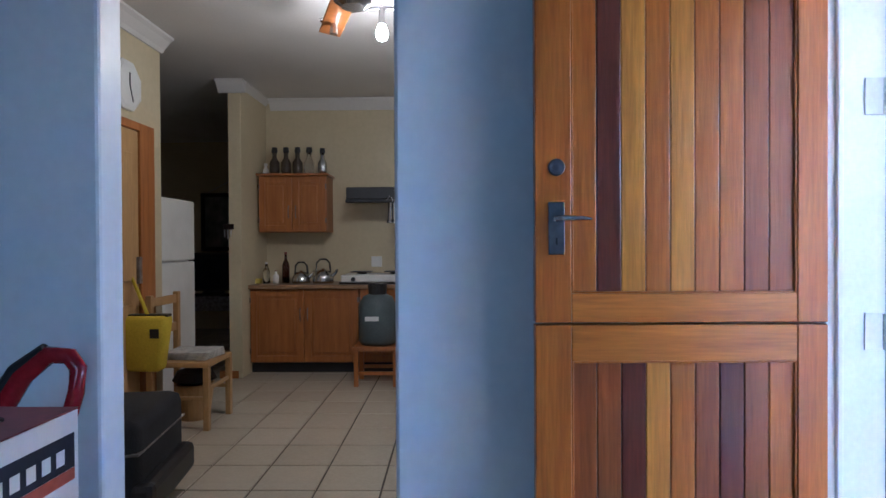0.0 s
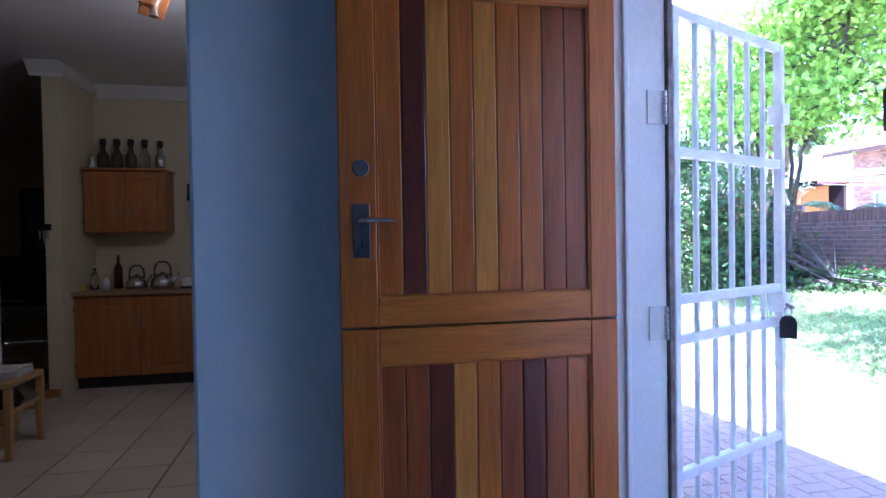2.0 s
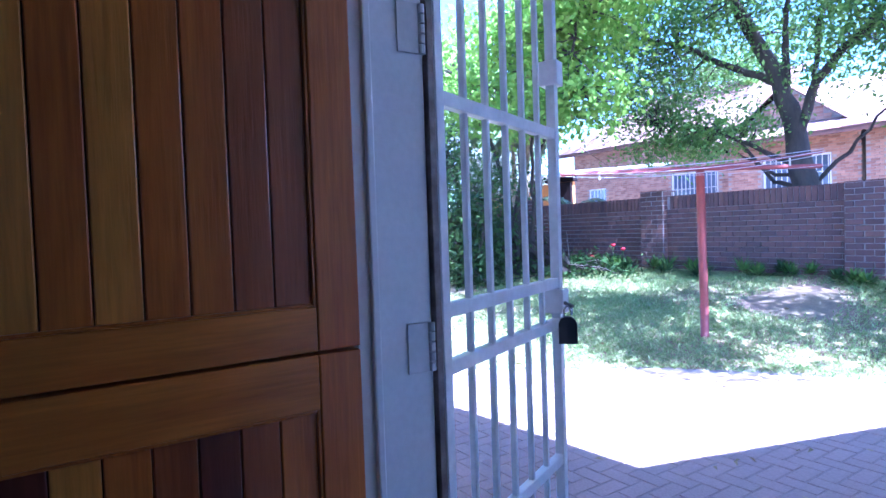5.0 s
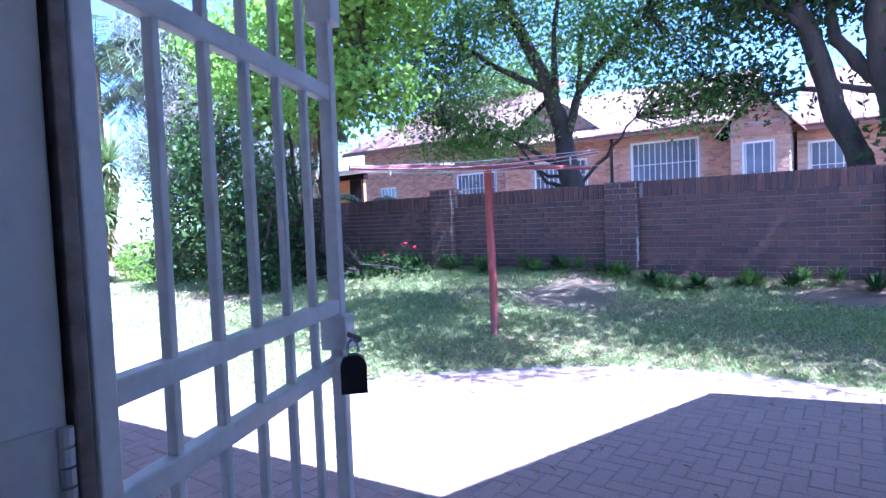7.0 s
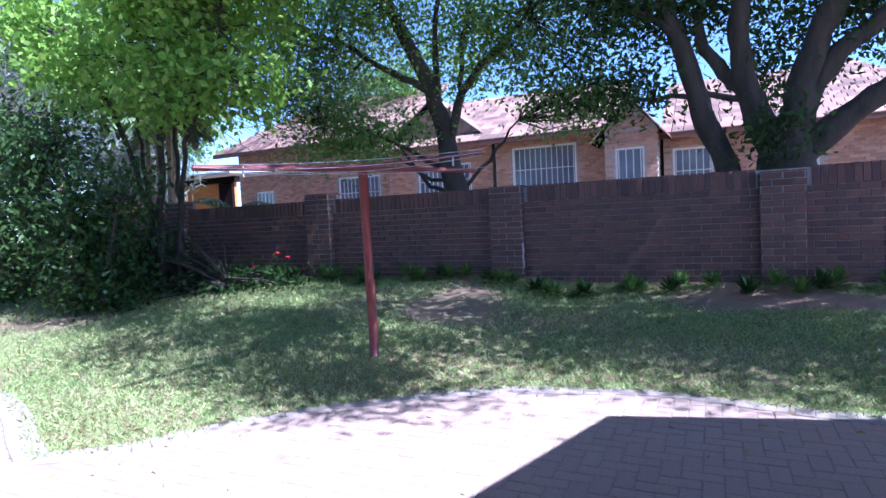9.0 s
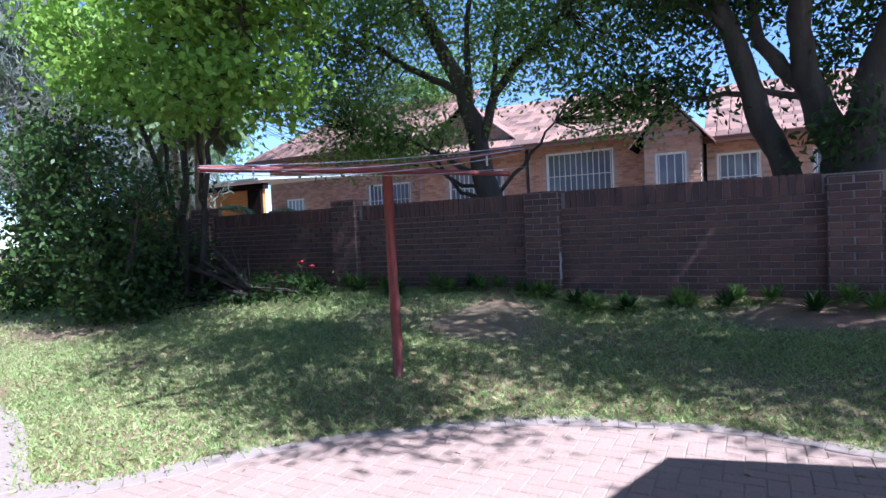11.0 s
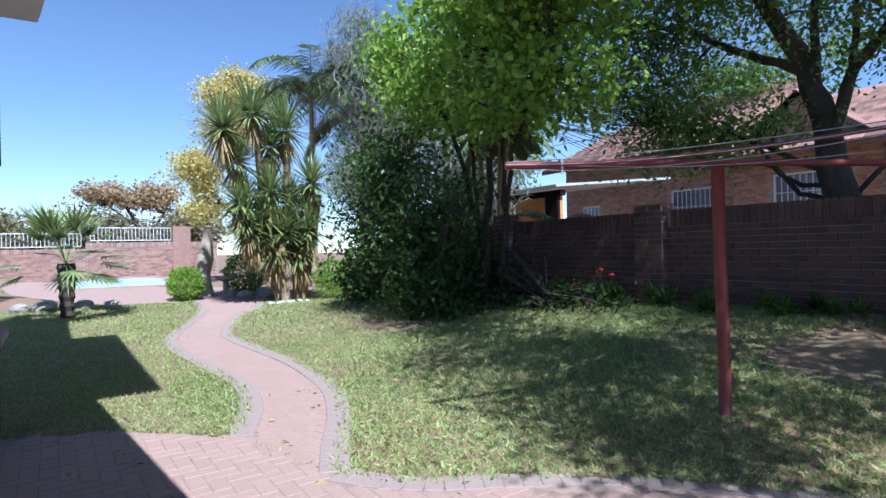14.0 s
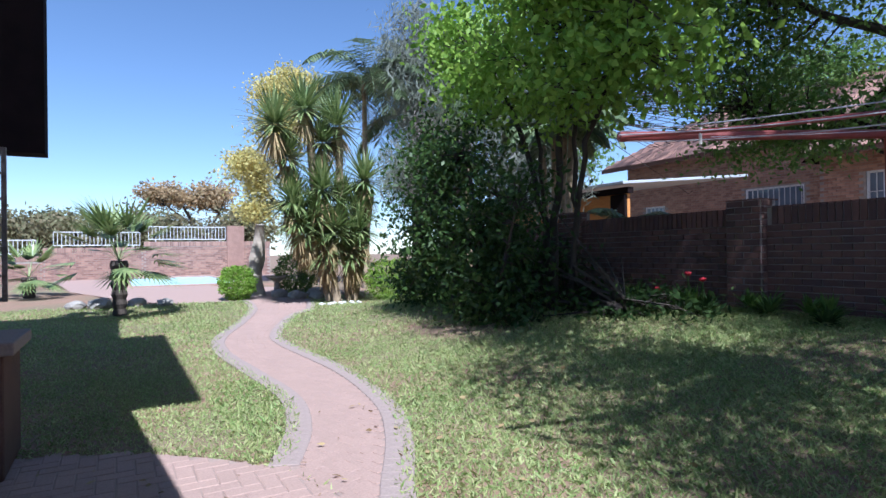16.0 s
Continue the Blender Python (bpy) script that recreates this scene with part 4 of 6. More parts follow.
M_PLATE = material("dull_steel", (0.22, 0.22, 0.23), (0.16, 0.16, 0.17), rough=0.38, metal=1, scale=14, bump=0.05)
door = thing("stable_door", "varnished reddish hardwood stable door standing open inwards", "door")
up = door_leaf(door, 1.013, 2.03, 1.095, 1.930, [W_MID, W_DARK, W_LIGHT, W_MID, W_LIGHT, W_MID, W_MID, W_BROWN, W_BROWN], "upper_leaf")
low = door_leaf(door, 0.012, 1.007, 0.16, 0.905, [W_BROWN, W_BROWN, W_DARK, W_LIGHT, W_MID, W_BROWN, W_DARK, W_BROWN, W_MID], "lower_leaf")
part("lock_plate", boxed((0, -0.776, 1.205), (0.004, -0.731, 1.352), 0.0018), M_PLATE, up, "satin steel lock plate")
part("lever", tube(bmesh.new(), [(0.003, -0.754, 1.305), (0.035, -0.754, 1.305), (0.045, -0.74, 1.306), (0.046, -0.69, 1.305), (0.042, -0.665, 1.303)], [0.009, 0.008, 0.0075, 0.0065, 0.004], 10), M_CHROME, up, "satin steel lever handle", True)
part("keyhole", boxed((0.0038, -0.757, 1.232), (0.0046, -0.751, 1.252), 0.001), M_BLACK, up)
part("cylinder_lock", lathe(bmesh.new(), [(0.024, 0), (0.024, 0.004), (0.021, 0.007), (0.012, 0.007), (0.012, 0.010)], 24, pose(0, -0.753, 1.449, 0, 90, 0)), M_PLATE, up, "round steel deadlock")
part("latch_plate", boxed((-0.030, -0.8145, 1.26), (-0.010, -0.8125, 1.36), 0.001), M_CHROME, up)


# door frame ----------------------------------------------------------------
fr = thing("door_1", "white painted timber door frame with worn edges", "door frame", kind="structure")
part("jamb", boxed((-0.075, 0.012, 0.0), (-0.035, 0.185, 2.06), 0.004), M_TRIMW, fr)
part("stop", boxed((-0.035, 0.04, 0.0), (-0.022, 0.058, 2.05), 0.004), M_TRIMW, fr)
part("architrave", boxed((-0.118, -0.010, 0.0), (-0.045, 0.010, 2.1), 0.005), M_TRIMW, fr)
part("jamb", boxed((0.893, -0.015, 0.0), (0.955, 0.185, 2.06), 0.006), M_TRIMW, fr)
part("stop", boxed((0.880, 0.06, 0.0), (0.894, 0.10, 2.05), 0.004), M_TRIMW, fr)
part("head", boxed((-0.035, 0.012, 2.06), (0.893, 0.185, 2.10), 0.004), M_TRIMW, fr)
part("threshold", boxed((-0.035, 0.03, -0.15), (0.893, 0.26, 0.004), 0.006), M_KERB, fr)
M_RUSTY = material("worn_steel", (0.16, 0.12, 0.10), (0.30, 0.27, 0.25), rough=0.6, metal=0.4, scale=20, bump=0.2)
part("strike_box", boxed((0.877, -0.034, 1.40), (0.905, -0.0155, 1.465), 0.004), M_RUSTY, fr, "dark steel strike box")
part("strike_plate", boxed((0.889, -0.010, 1.12), (0.8929, 0.012, 1.26), 0.001), M_BLACK, fr)
part("door_bolt", tube(bmesh.new(), [(0.908, -0.02, 1.5), (0.908, -0.025, 1.62)], 0.006, 8), M_RUSTY, fr, "small steel door hook")
part("door_bolt", boxed((0.888, -0.027, 0.80), (0.910, -0.0155, 0.83), 0.003), M_RUSTY, fr, "small steel catch")

# security gate -------------------------------------------------------------
H0, H1 = Vector((-0.041, 0.203)), Vector((-0.330, 0.855))
gd = (H1 - H0).normalized()
GL = (H1 - H0).length
gate = thing("security_gate", "white painted steel security gate standing open outwards", "gate", "", (H0.x, H0.y, 0), math.degrees(math.atan2(gd.y, gd.x)))


def bar(lo, hi, name, mat=None, lab="", bev=0.003):
    return part(name, boxed(lo, hi, bev), mat or M_STEELW, gate, lab)


bar((0, -0.016, 0.045), (0.032, 0.016, 1.965), "hinge_stile")
bar((GL - 0.030, -0.015, 0.045), (GL, 0.015, 1.965), "lock_stile")
for z, h in ((1.935, 0.03), (1.498, 0.033), (1.034, 0.032), (0.907, 0.032), (0.475, 0.032), (0.08, 0.03)):
    bar((0.032, -0.013, z), (GL - 0.030, 0.013, z + h), "crossbar")
for k in range(5):
    u = 0.032 + (GL - 0.062) * (k + 1) / 6
    bar((u - 0.008, -0.008, 0.075), (u + 0.008, 0.008, 1.937), "upright")
for z in (1.665, 0.955):
    bar((GL - 0.045, -0.030, z), (GL + 0.008, 0.030, z + 0.075), "lock_lug")
bar((GL - 0.045, -0.03, 0.17), (GL + 0.006, 0.03, 0.23), "lock_lug")
part("bolt", tube(bmesh.new(), [(GL - 0.015, -0.01, 0.99), (GL - 0.04, -0.04, 0.987), (GL - 0.058, -0.066, 0.982)], 0.006, 8), M_RUSTY, gate, "worn steel bolt")
lock = thing("padlock", "black padlock hanging open from the gate bolt", "padlock", "", (-0.262, 0.822, 0.972), 45)
prof = bmesh.new()
sh = [(-0.028, -0.105), (0.028, -0.105), (0.028, -0.045), (0.022, -0.030), (0.010, -0.022), (-0.010, -0.022), (-0.022, -0.030), (-0.028, -0.045)]
f0 = [prof.verts.new((x, -0.012, z)) for x, z in sh]
f1 = [prof.verts.new((x, 0.012, z)) for x, z in sh]
prof.faces.new(f0)
prof.faces.new(f1[::-1])
for i in range(8):
    prof.faces.new((f0[i - 1], f1[i - 1], f1[i], f0[i]))
bmesh.ops.recalc_face_normals(prof, faces=prof.faces)
part("body", prof, M_BLACK, lock)
part("shackle", tube(bmesh.new(), [(-0.012, 0, -0.03), (-0.012, 0, 0.0), (0, 0, 0.012), (0.012, 0, 0.0), (0.012, 0, -0.018)], 0.004, 8), M_CHROME, lock, "steel shackle", True)
for z in (1.595, 0.93):
    h = thing("gate_hinge", "white painted steel butt hinge on the frame", "hinge", "gate hinges", (-0.034, 0.122, z))
    part("leaf", boxed((0, 0.0, 0), (0.004, 0.052, 0.105), 0.001), M_STEELW, h)
    for k in range(5):
        part("knuckle", tube(bmesh.new(), [(0.004, 0.058, 0.021 * k + 0.001), (0.004, 0.058, 0.021 * k + 0.019)], 0.008, 10), M_STEELW, h)
part("weather_strip", boxed((-0.078, 0.1885, 0.02), (-0.024, 0.205, 2.04), 0.002), M_RUSTY, fr, "dark worn strip beside the hinges")


# garden wall core, piers and coping; bricks follow at the end ----------------
wall("wall_garden", (-14.5, WALL_Y + 0.012, -0.3), (12.0, WALL_Y + 0.21, 1.70), M_MORTAR, "dark clinker brick boundary wall in dappled shade", "wall", 0)
PIERS = [(-6.2, 1.90), (-2.73, 1.80), (0.9, 1.75), (4.4, 1.75), (-9.7, 1.95)]
for i, (x, z) in enumerate(PIERS):
    wall("wall_pier_%d" % (i + 1), (x + 0.008, WALL_Y - 0.10, -0.2), (x + 0.50, WALL_Y + 0.22, z - 0.09), M_MORTAR, "brick pier of the boundary wall", "wall", 0)

# thin pale upright streak near the right edge of the second pier
M_PALE = material("pale_streak", (0.62, 0.58, 0.56), (0.42, 0.38, 0.36), rough=0.9, scale=12, fine=60, bump=0.2)
streak = bmesh.new()
for k in range(5):
    box(streak, (-2.226 + 0.004 * (k % 2), WALL_Y - 0.1235, 0.50 + 0.075 * k), (-2.196 - 0.005 * (k % 3), WALL_Y - 0.1205, 0.577 + 0.075 * k))
part("pale_streak", streak, M_PALE, bpy.data.objects["wall_pier_2"], "thin pale streak on the bricks")

# neighbour house -------------------------------------------------------------
NY = 19.4
nh = thing("neighbour_house", "single-storey face-brick house with clay tile roof and barred windows", "house", "", (0, 0, 0))
M_PANE = material("window_glass", (0.10, 0.13, 0.18), (0.18, 0.22, 0.28), rough=0.06, bump=0, spec=0.8, scale=0.8)


def brick_panel(x0, x1, y, z0, z1, holes=(), bl=0.23, bh=0.085):
    """Running-bond bricks on a face looking to -y, left out where the holes are."""
    items = []
    rows = int((z1 - z0) / bh)
    v, f = chamfer_block(bl - 0.012, bh - 0.012, 0.02, 0.004)
    for r in range(rows):
        zc = z0 + bh * (r + 0.5)
        x = x0 - (bl / 2 if r % 2 else 0) + bl / 2
        while x < x1:
            if x > x0 + 0.04 and x < x1 - 0.04 and not any(a < x + bl * 0.35 and x - bl * 0.35 < b and c < zc < d for a, b, c, d in holes):
                items.append((v, f, pose(x, y, zc, 90, 0, 0)))
            x += bl
    return items


def house_block(x0, x1, y0, y1, z1, holes=()):
    xs = sorted({x0, x1} | {h[0] for h in holes} | {h[1] for h in holes})
    bm = bmesh.new()
    for a, b in zip(xs, xs[1:]):
        hs = [h for h in holes if h[0] <= a and b <= h[1]]
        if hs:
            box(bm, (a, y0, 0.2), (b, y0 + 0.2, hs[0][2]))
            box(bm, (a, y0, hs[0][3]), (b, y0 + 0.2, z1))
        else:
            box(bm, (a, y0, 0.2), (b, y0 + 0.2, z1))
    box(bm, (x0, y0 + 0.2, 0.2), (x0 + 0.2, y1, z1))
    box(bm, (x1 - 0.2, y0 + 0.2, 0.2), (x1, y1, z1))
    part("wall", bm, M_MORTAR, nh)
    V, F = many(brick_panel(x0, x1, y0, 1.2, z1, holes))
    w = attach("brickwork", mesh_of("brickwork", V, F, M_BRICKL), nh)
    w["kind"] = "stuff"
    for h in holes:
        window_unit(h, y0)


def window_unit(h, y):
    x0, x1, z0, z1 = h
    w = new("window")
    w.parent = nh
    bm = bmesh.new()
    for a, b in (((x0, z0), (x1, z0 + 0.06)), ((x0, z1 - 0.06), (x1, z1)), ((x0, z0 + 0.06), (x0 + 0.06, z1 - 0.06)), ((x1 - 0.06, z0 + 0.06), (x1, z1 - 0.06))):
        box(bm, (a[0], y + 0.05, a[1]), (b[0], y + 0.11, b[1]))
    part("frame", bm, M_TRIMW, w)
    part("pane", boxed((x0 + 0.06, y + 0.085, z0 + 0.06), (x1 - 0.06, y + 0.092, z1 - 0.06)), M_PANE, w)
    part("sill", boxed((x0 - 0.05, y - 0.06, z0 - 0.08), (x1 + 0.05, y + 0.05, z0 - 0.004), 0.008), M_BRICKL, w)
    n = max(3, int((x1 - x0) / 0.17))
    for k in range(n):
        u = x0 + (x1 - x0) * (k + 0.5) / n
        part("bar", boxed((u - 0.012, y + 0.01, z0 + 0.01), (u + 0.012, y + 0.03, z1 - 0.01)), M_STEELW, w)
    for z in ((z0 + z1) / 2,):
        part("bar", boxed((x0 + 0.02, y + 0.031, z - 0.012), (x1 - 0.02, y + 0.045, z + 0.012)), M_STEELW, w)


house_block(-18.9, -10.7, 20.6, 27, 4.65, [(-18.0, -17.0, 1.6, 2.9), (-13.6, -11.6, 1.9, 3.2)])
house_block(-10.6, -6.5, 19.6, 27, 3.9, [(-9.4, -7.3, 2.1, 3.25)])
house_block(-6.3, -2.6, 19.4, 27, 3.85, [(-5.73, -3.58, 2.05, 3.55)])
house_block(-2.5, -1.05, 18.3, 27, 3.65, [(-2.22, -1.40, 1.3, 3.12)])
house_block(-0.95, 6.0, 19.2, 27, 3.5, [(-0.7, 0.4, 1.7, 3.05), (1.6, 3.0, 2.0, 3.0)])


def tile_roof(x0, x1, y0, z0, y1, z1, hip0=0.0, hip1=0.0):
    """A tiled slope from the eave (y0, z0) up to the ridge (y1, z1)."""
    items = []
    run, rise = y1 - y0, z1 - z0
    ln = math.hypot(run, rise)
    ang = math.degrees(math.atan2(rise, run))
    rows = int(ln / 0.34)
    v, f = chamfer_block(0.30, 0.40, 0.045, 0.015)
    for r in range(rows):
        t = (r + 0.5) / rows
        a, b = x0 + hip0 * t, x1 - hip1 * t
        n = int((b - a) / 0.31)
        for k in range(n):
            items.append((v, f, pose(a + (b - a) * (k + 0.5) / n, y0 + run * t, z0 + rise * t, ang + 3, 0, 0)))
    V, F = many(items)
    rf = new("roof")
    rf.parent = nh
    o = attach("tiles", mesh_of("tiles", V, F, M_ROOFT), rf)
    o["kind"] = "stuff"
    bm = bmesh.new()
    q = [bm.verts.new(p) for p in ((x0, y0, z0), (x1, y0, z0), (x1 - hip1, y1, z1), (x0 + hip0, y1, z1))]
    bm.faces.new(q)
    part("underlay", bm, M_DARKWOOD, rf)
    part("fascia", boxed((x0, y0 - 0.02, z0 - 0.16), (x1, y0 + 0.02, z0 + 0.02), 0.005), material("brown_fascia", (0.12, 0.05, 0.03), rough=0.6), rf)


tile_roof(-19.8, -9.6, 20.0, 4.62, 24.6, 7.3, 2.6, 0.5)
tile_roof(-10.8, -2.3, 18.8, 3.85, 23.6, 6.15)
tile_roof(-1.0, 6.6, 18.6, 3.45, 23.4, 5.7, 0, 2.0)


def gable(x0, x1, y0, y1, z0, peak):
    """A small tiled gable looking to -y, brick up to the peak."""
    xm = (x0 + x1) / 2
    bm = bmesh.new()
    a = [bm.verts.new(p) for p in ((x0, y0, z0), (x1, y0, z0), (xm, y0, peak))]
    b = [bm.verts.new(p) for p in ((x0, y0 + 0.2, z0), (x1, y0 + 0.2, z0), (xm, y0 + 0.2, peak))]
    bm.faces.new(a)
    bm.faces.new(b[::-1])
    for i in range(3):
        bm.faces.new((a[i - 1], b[i - 1], b[i], a[i]))
    part("gable", bm, M_MORTAR, nh)
    items = []
    v, f = chamfer_block(0.218, 0.073, 0.02, 0.004)
    r = 0
    while z0 + 0.085 * (r + 0.8) < peak - 0.1:
        zc = z0 + 0.085 * (r + 0.5)
        half = (x1 - x0) / 2 * (1 - (zc + 0.05 - z0) / (peak - z0))
        x = xm - half + (0.115 if r % 2 else 0.0) + 0.115
        while x < xm + half - 0.1:
            items.append((v, f, pose(x, y0, zc, 90, 0, 0)))
            x += 0.23
        r += 1
    if items:
        V, F = many(items)
        attach("brickwork", mesh_of("brickwork", V, F, M_BRICKL), nh)["kind"] = "stuff"
    for sx in (-1, 1):
        xe = xm + sx * ((x1 - x0) / 2 + 0.35)
        ze = z0 - 0.35 * (peak - z0) / ((x1 - x0) / 2)
        slope = math.hypot(xe - xm, peak - ze)
        its = []
        v2, f2 = chamfer_block(0.30, 0.40, 0.045, 0.015)
        n = int(slope / 0.34)
        for k in range(n):
            t = (k + 0.5) / n
            yy = y0 - 0.3
            while yy < y1:
                its.append((v2, f2, Matrix.Translation((xe + (xm - xe) * t, yy + 0.15, ze + (peak + 0.08 - ze) * t)) @ pose(0, 0, 0, 0, -sx * math.degrees(math.atan2(peak - ze, -sx * (xm - xe))) * -1, 0) @ pose(0, 0, 0, 0, 0, 90)))
                yy += 0.31
        V, F = many(its)
        attach("tiles", mesh_of("tiles", V, F, M_ROOFT), nh)["kind"] = "stuff"
        bm = bmesh.new()
        q = [bm.verts.new(p) for p in ((xe, y0 - 0.3, ze), (xe, y1, ze), (xm, y1, peak + 0.05), (xm, y0 - 0.3, peak + 0.05))]
        bm.faces.new(q)
        bmesh.ops.solidify(bm, geom=bm.faces[:], thickness=0.08)
        part("verge_board", bm, M_DARKWOOD, nh)


gable(-2.5, -1.05, 18.3, 22.5, 3.65, 4.45)
gable(-10.6, -6.5, 19.6, 23.5, 3.95, 5.5)

# carport beside the neighbour's house; front's warm orange is brightened for sun shining through
cp = thing("carport", "low boarded carport with a pale sheet roof beyond the wall", "carport", "", (-14.2, 13.0, 0))
M_ORANGE = material("sunlit_orange_boards", (0.72, 0.33, 0.09), (0.55, 0.22, 0.06), rough=0.7, scale=3, stretch=(1, 1, 6), bump=0.2)
M_SHEET = material("pale_roof_sheet", (0.55, 0.58, 0.62), (0.45, 0.48, 0.52), rough=0.5, scale=2, stretch=(8, 1, 1))
part("front", boxed((-3.6, 0, 0.2), (2.4, 0.1, 2.62), 0.01), M_ORANGE, cp)
part("beam", boxed((-3.7, -0.08, 2.62), (2.5, 0.12, 2.78), 0.01), M_DARKWOOD, cp)
part("sheet_roof", boxed((-3.8, -0.1, 2.85), (2.6, 5.0, 2.92), 0.005, pose(0, 0, 0, 5, 0, 0)), M_SHEET, cp)
part("post", boxed((1.9, -0.1, 0.2), (2.4, -0.005, 2.6), 0.01), M_DARKWOOD, cp)

# pool and its wall -----------------------------------------------------------
deck = flat_poly("pool_deck", POOLDECK, 0.135, M_PAVERI, "pinkish paved pool surround", "paving")
for v in deck.data.vertices:
    v.co.z = ground_z(v.co.x, v.co.y) - 0.002
M_WATER = material("pool_water", (0.40, 0.66, 0.76), (0.50, 0.74, 0.82), rough=0.35, scale=2, fine=12, bump=0.12, amount=0.1, spec=0.15)
pool = thing("swimming_pool", "bright blue swimming pool with pale coping", "pool", "", (-27.3, 3.7, 0.14))
part("water", boxed((-3.6, -1.7, -0.1), (3.6, 1.7, 0.02)), M_WATER, pool)
for lo, hi in (((-3.9, -1.95, -0.1), (-3.6, 1.95, 0.09)), ((3.6, -1.95, -0.1), (3.8, 1.95, 0.022)), ((-3.6, -1.95, -0.1), (3.6, -1.7, 0.05)), ((-3.6, 1.7, -0.1), (3.6, 1.95, 0.05))):
    part("coping", boxed(lo, hi, 0.02), M_PAVERI, pool)
M_PWALL = material("pool_wall_brick", (0.47, 0.29, 0.22), (0.20, 0.115, 0.095), rough=0.85, scale=5, fine=50, bump=0.4, per="island", amount=0.35)


def pool_wall(y0, y1, z1):
    ob = wall("wall_pool", (-32.2, y0, -0.4), (-32.0, y1, z1), M_MORTAR, "sunlit reddish brick boundary wall behind the pool", "wall", 0)
    items = []
    v, f = chamfer_block(0.218, 0.073, 0.02, 0.004)
    v2, f2 = chamfer_block(0.073, 0.218, 0.025, 0.004)
    r = 0
    while 0.0 + 0.085 * (r + 1) < z1 - 0.23:
        yy = y0 + (0.115 if r % 2 else 0.23)
        while yy < y1:
            items.append((v, f, pose(-32.0, yy - 0.05, 0.085 * (r + 0.5), 90, 0, 90)))
            yy += 0.23
        r += 1
    yy = y0 + 0.04
    while yy < y1:
        items.append((v2, f2, pose(-32.0, yy, z1 - 0.115, 90, 0, 90)))
        yy += 0.085
    V, F = many(items)
    attach("brickwork", mesh_of("brickwork", V, F, M_PWALL), ob)["kind"] = "stuff"


pool_wall(2.66, 8.5, 1.87)
pool_wall(-1.3, 2.66, 1.60)
pool_wall(-11.0, -1.3, 1.24)
wall("wall_pool_pier", (-32.25, 6.38, -0.3), (-31.9, 7.2, 2.65), M_PWALL, "brick pier at the end of the pool wall", "wall", 0.01)
for y0, y1, z in ((2.85, 6.33, 1.96), (-0.93, 2.5, 1.69), (-4.8, -1.55, 1.33)):
    rl = thing("railing", "white painted steel railing panel on the pool wall", "railing", "pool wall railings", (-32.1, y0, z))
    L = y1 - y0
    for zz in (0.0, 0.6):
        part("rail", boxed((-0.02, 0, zz), (0.02, L, zz + 0.04), 0.004), M_STEELW, rl)
    n = int(L / 0.155)
    for k in range(n + 1):
        u = 0.01 + (L - 0.02) * k / n
        part("baluster", boxed((-0.012, u - 0.012, 0.04), (0.012, u + 0.012, 0.6), 0.002), M_STEELW, rl)
    for u in (0.3, L - 0.3):
        part("foot", boxed((-0.015, u, -0.085), (0.015, u + 0.03, 0.0), 0.002), M_STEELW, rl)

# the far part of the house with dark boarding and an open casement -------------
wall("wall_far_gable", (-10.4, -3.0, 2.50), (-10.0, 0.78, 4.9), M_DARKWOOD, "dark stained boarding under the far roof", "wall")
wall("wall_far_house", (-12.5, -3.0, -0.3), (-9.6, -0.8, 2.50))
cas = thing("casement_window", "steel casement window standing open from the house wall", "window", "", (-6.0, 0.19, 0.88))
for lo, hi in (((0, 0, 0), (0.03, 0.03, 1.05)), ((0, 0.70, 0), (0.03, 0.73, 1.05)), ((0, 0.03, 0), (0.03, 0.70, 0.03)), ((0, 0.03, 1.02), (0.03, 0.70, 1.05))):
    part("frame", boxed(lo, hi, 0.003), M_RUSTY, cas)
for k in range(1, 6):
    part("glazing_bar", boxed((0.005, 0.03, 1.05 * k / 6 - 0.008), (0.025, 0.70, 1.05 * k / 6 + 0.008), 0.002), M_RUSTY, cas)
pn = part("pane", boxed((0.012, 0.03, 0.03), (0.016, 0.70, 1.02)), glass("casement_glass"), cas)
pn.visible_shadow = False
bx = thing("braai_stand", "low dark brick barbecue stand against the house", "barbecue", "", (-5.7, 0.62, -0.15))
part("base", boxed((-0.35, -0.36, 0), (0.35, 0.36, 0.75), 0.02), M_BRICK, bx)
part("slab", boxed((-0.40, -0.40, 0.75), (0.40, 0.42, 0.83), 0.012), M_KERB, bx)
part("hood", lathe(bmesh.new(), [(0.27, 0.83), (0.29, 0.95), (0.26, 1.08), (0.15, 1.15), (0.04, 1.18)], 20), M_BLACK, bx, "black kettle lid", True)


# kitchen and entrance things -----------------------------------------------
W_PINE = material("kitchen_oak", (0.42, 0.16, 0.036), (0.31, 0.11, 0.026), rough=0.4, scale=2.5, fine=10, bump=0.08, amount=0.4, stretch=(10, 10, 1))
W_YPINE = material("pale_pine", (0.52, 0.32, 0.13), (0.44, 0.26, 0.10), rough=0.45, scale=2.5, fine=10, bump=0.08, amount=0.35, stretch=(8, 8, 1))
M_TOP = material("worktop", (0.34, 0.21, 0.11), (0.27, 0.16, 0.08), rough=0.35, scale=6)
M_STEEL = material("polished_steel", (0.6, 0.6, 0.6), (0.5, 0.5, 0.5), rough=0.18, metal=1, bump=0.02, amount=0.1)
M_GLASSD = glass("bottle_glass", (0.12, 0.03, 0.02, 1))
M_GLASSC = glass("clear_glass", (0.9, 0.95, 0.97, 1))
M_GLASSB = material("smoky_jar", (0.07, 0.05, 0.035), (0.05, 0.04, 0.03), rough=0.1, bump=0)
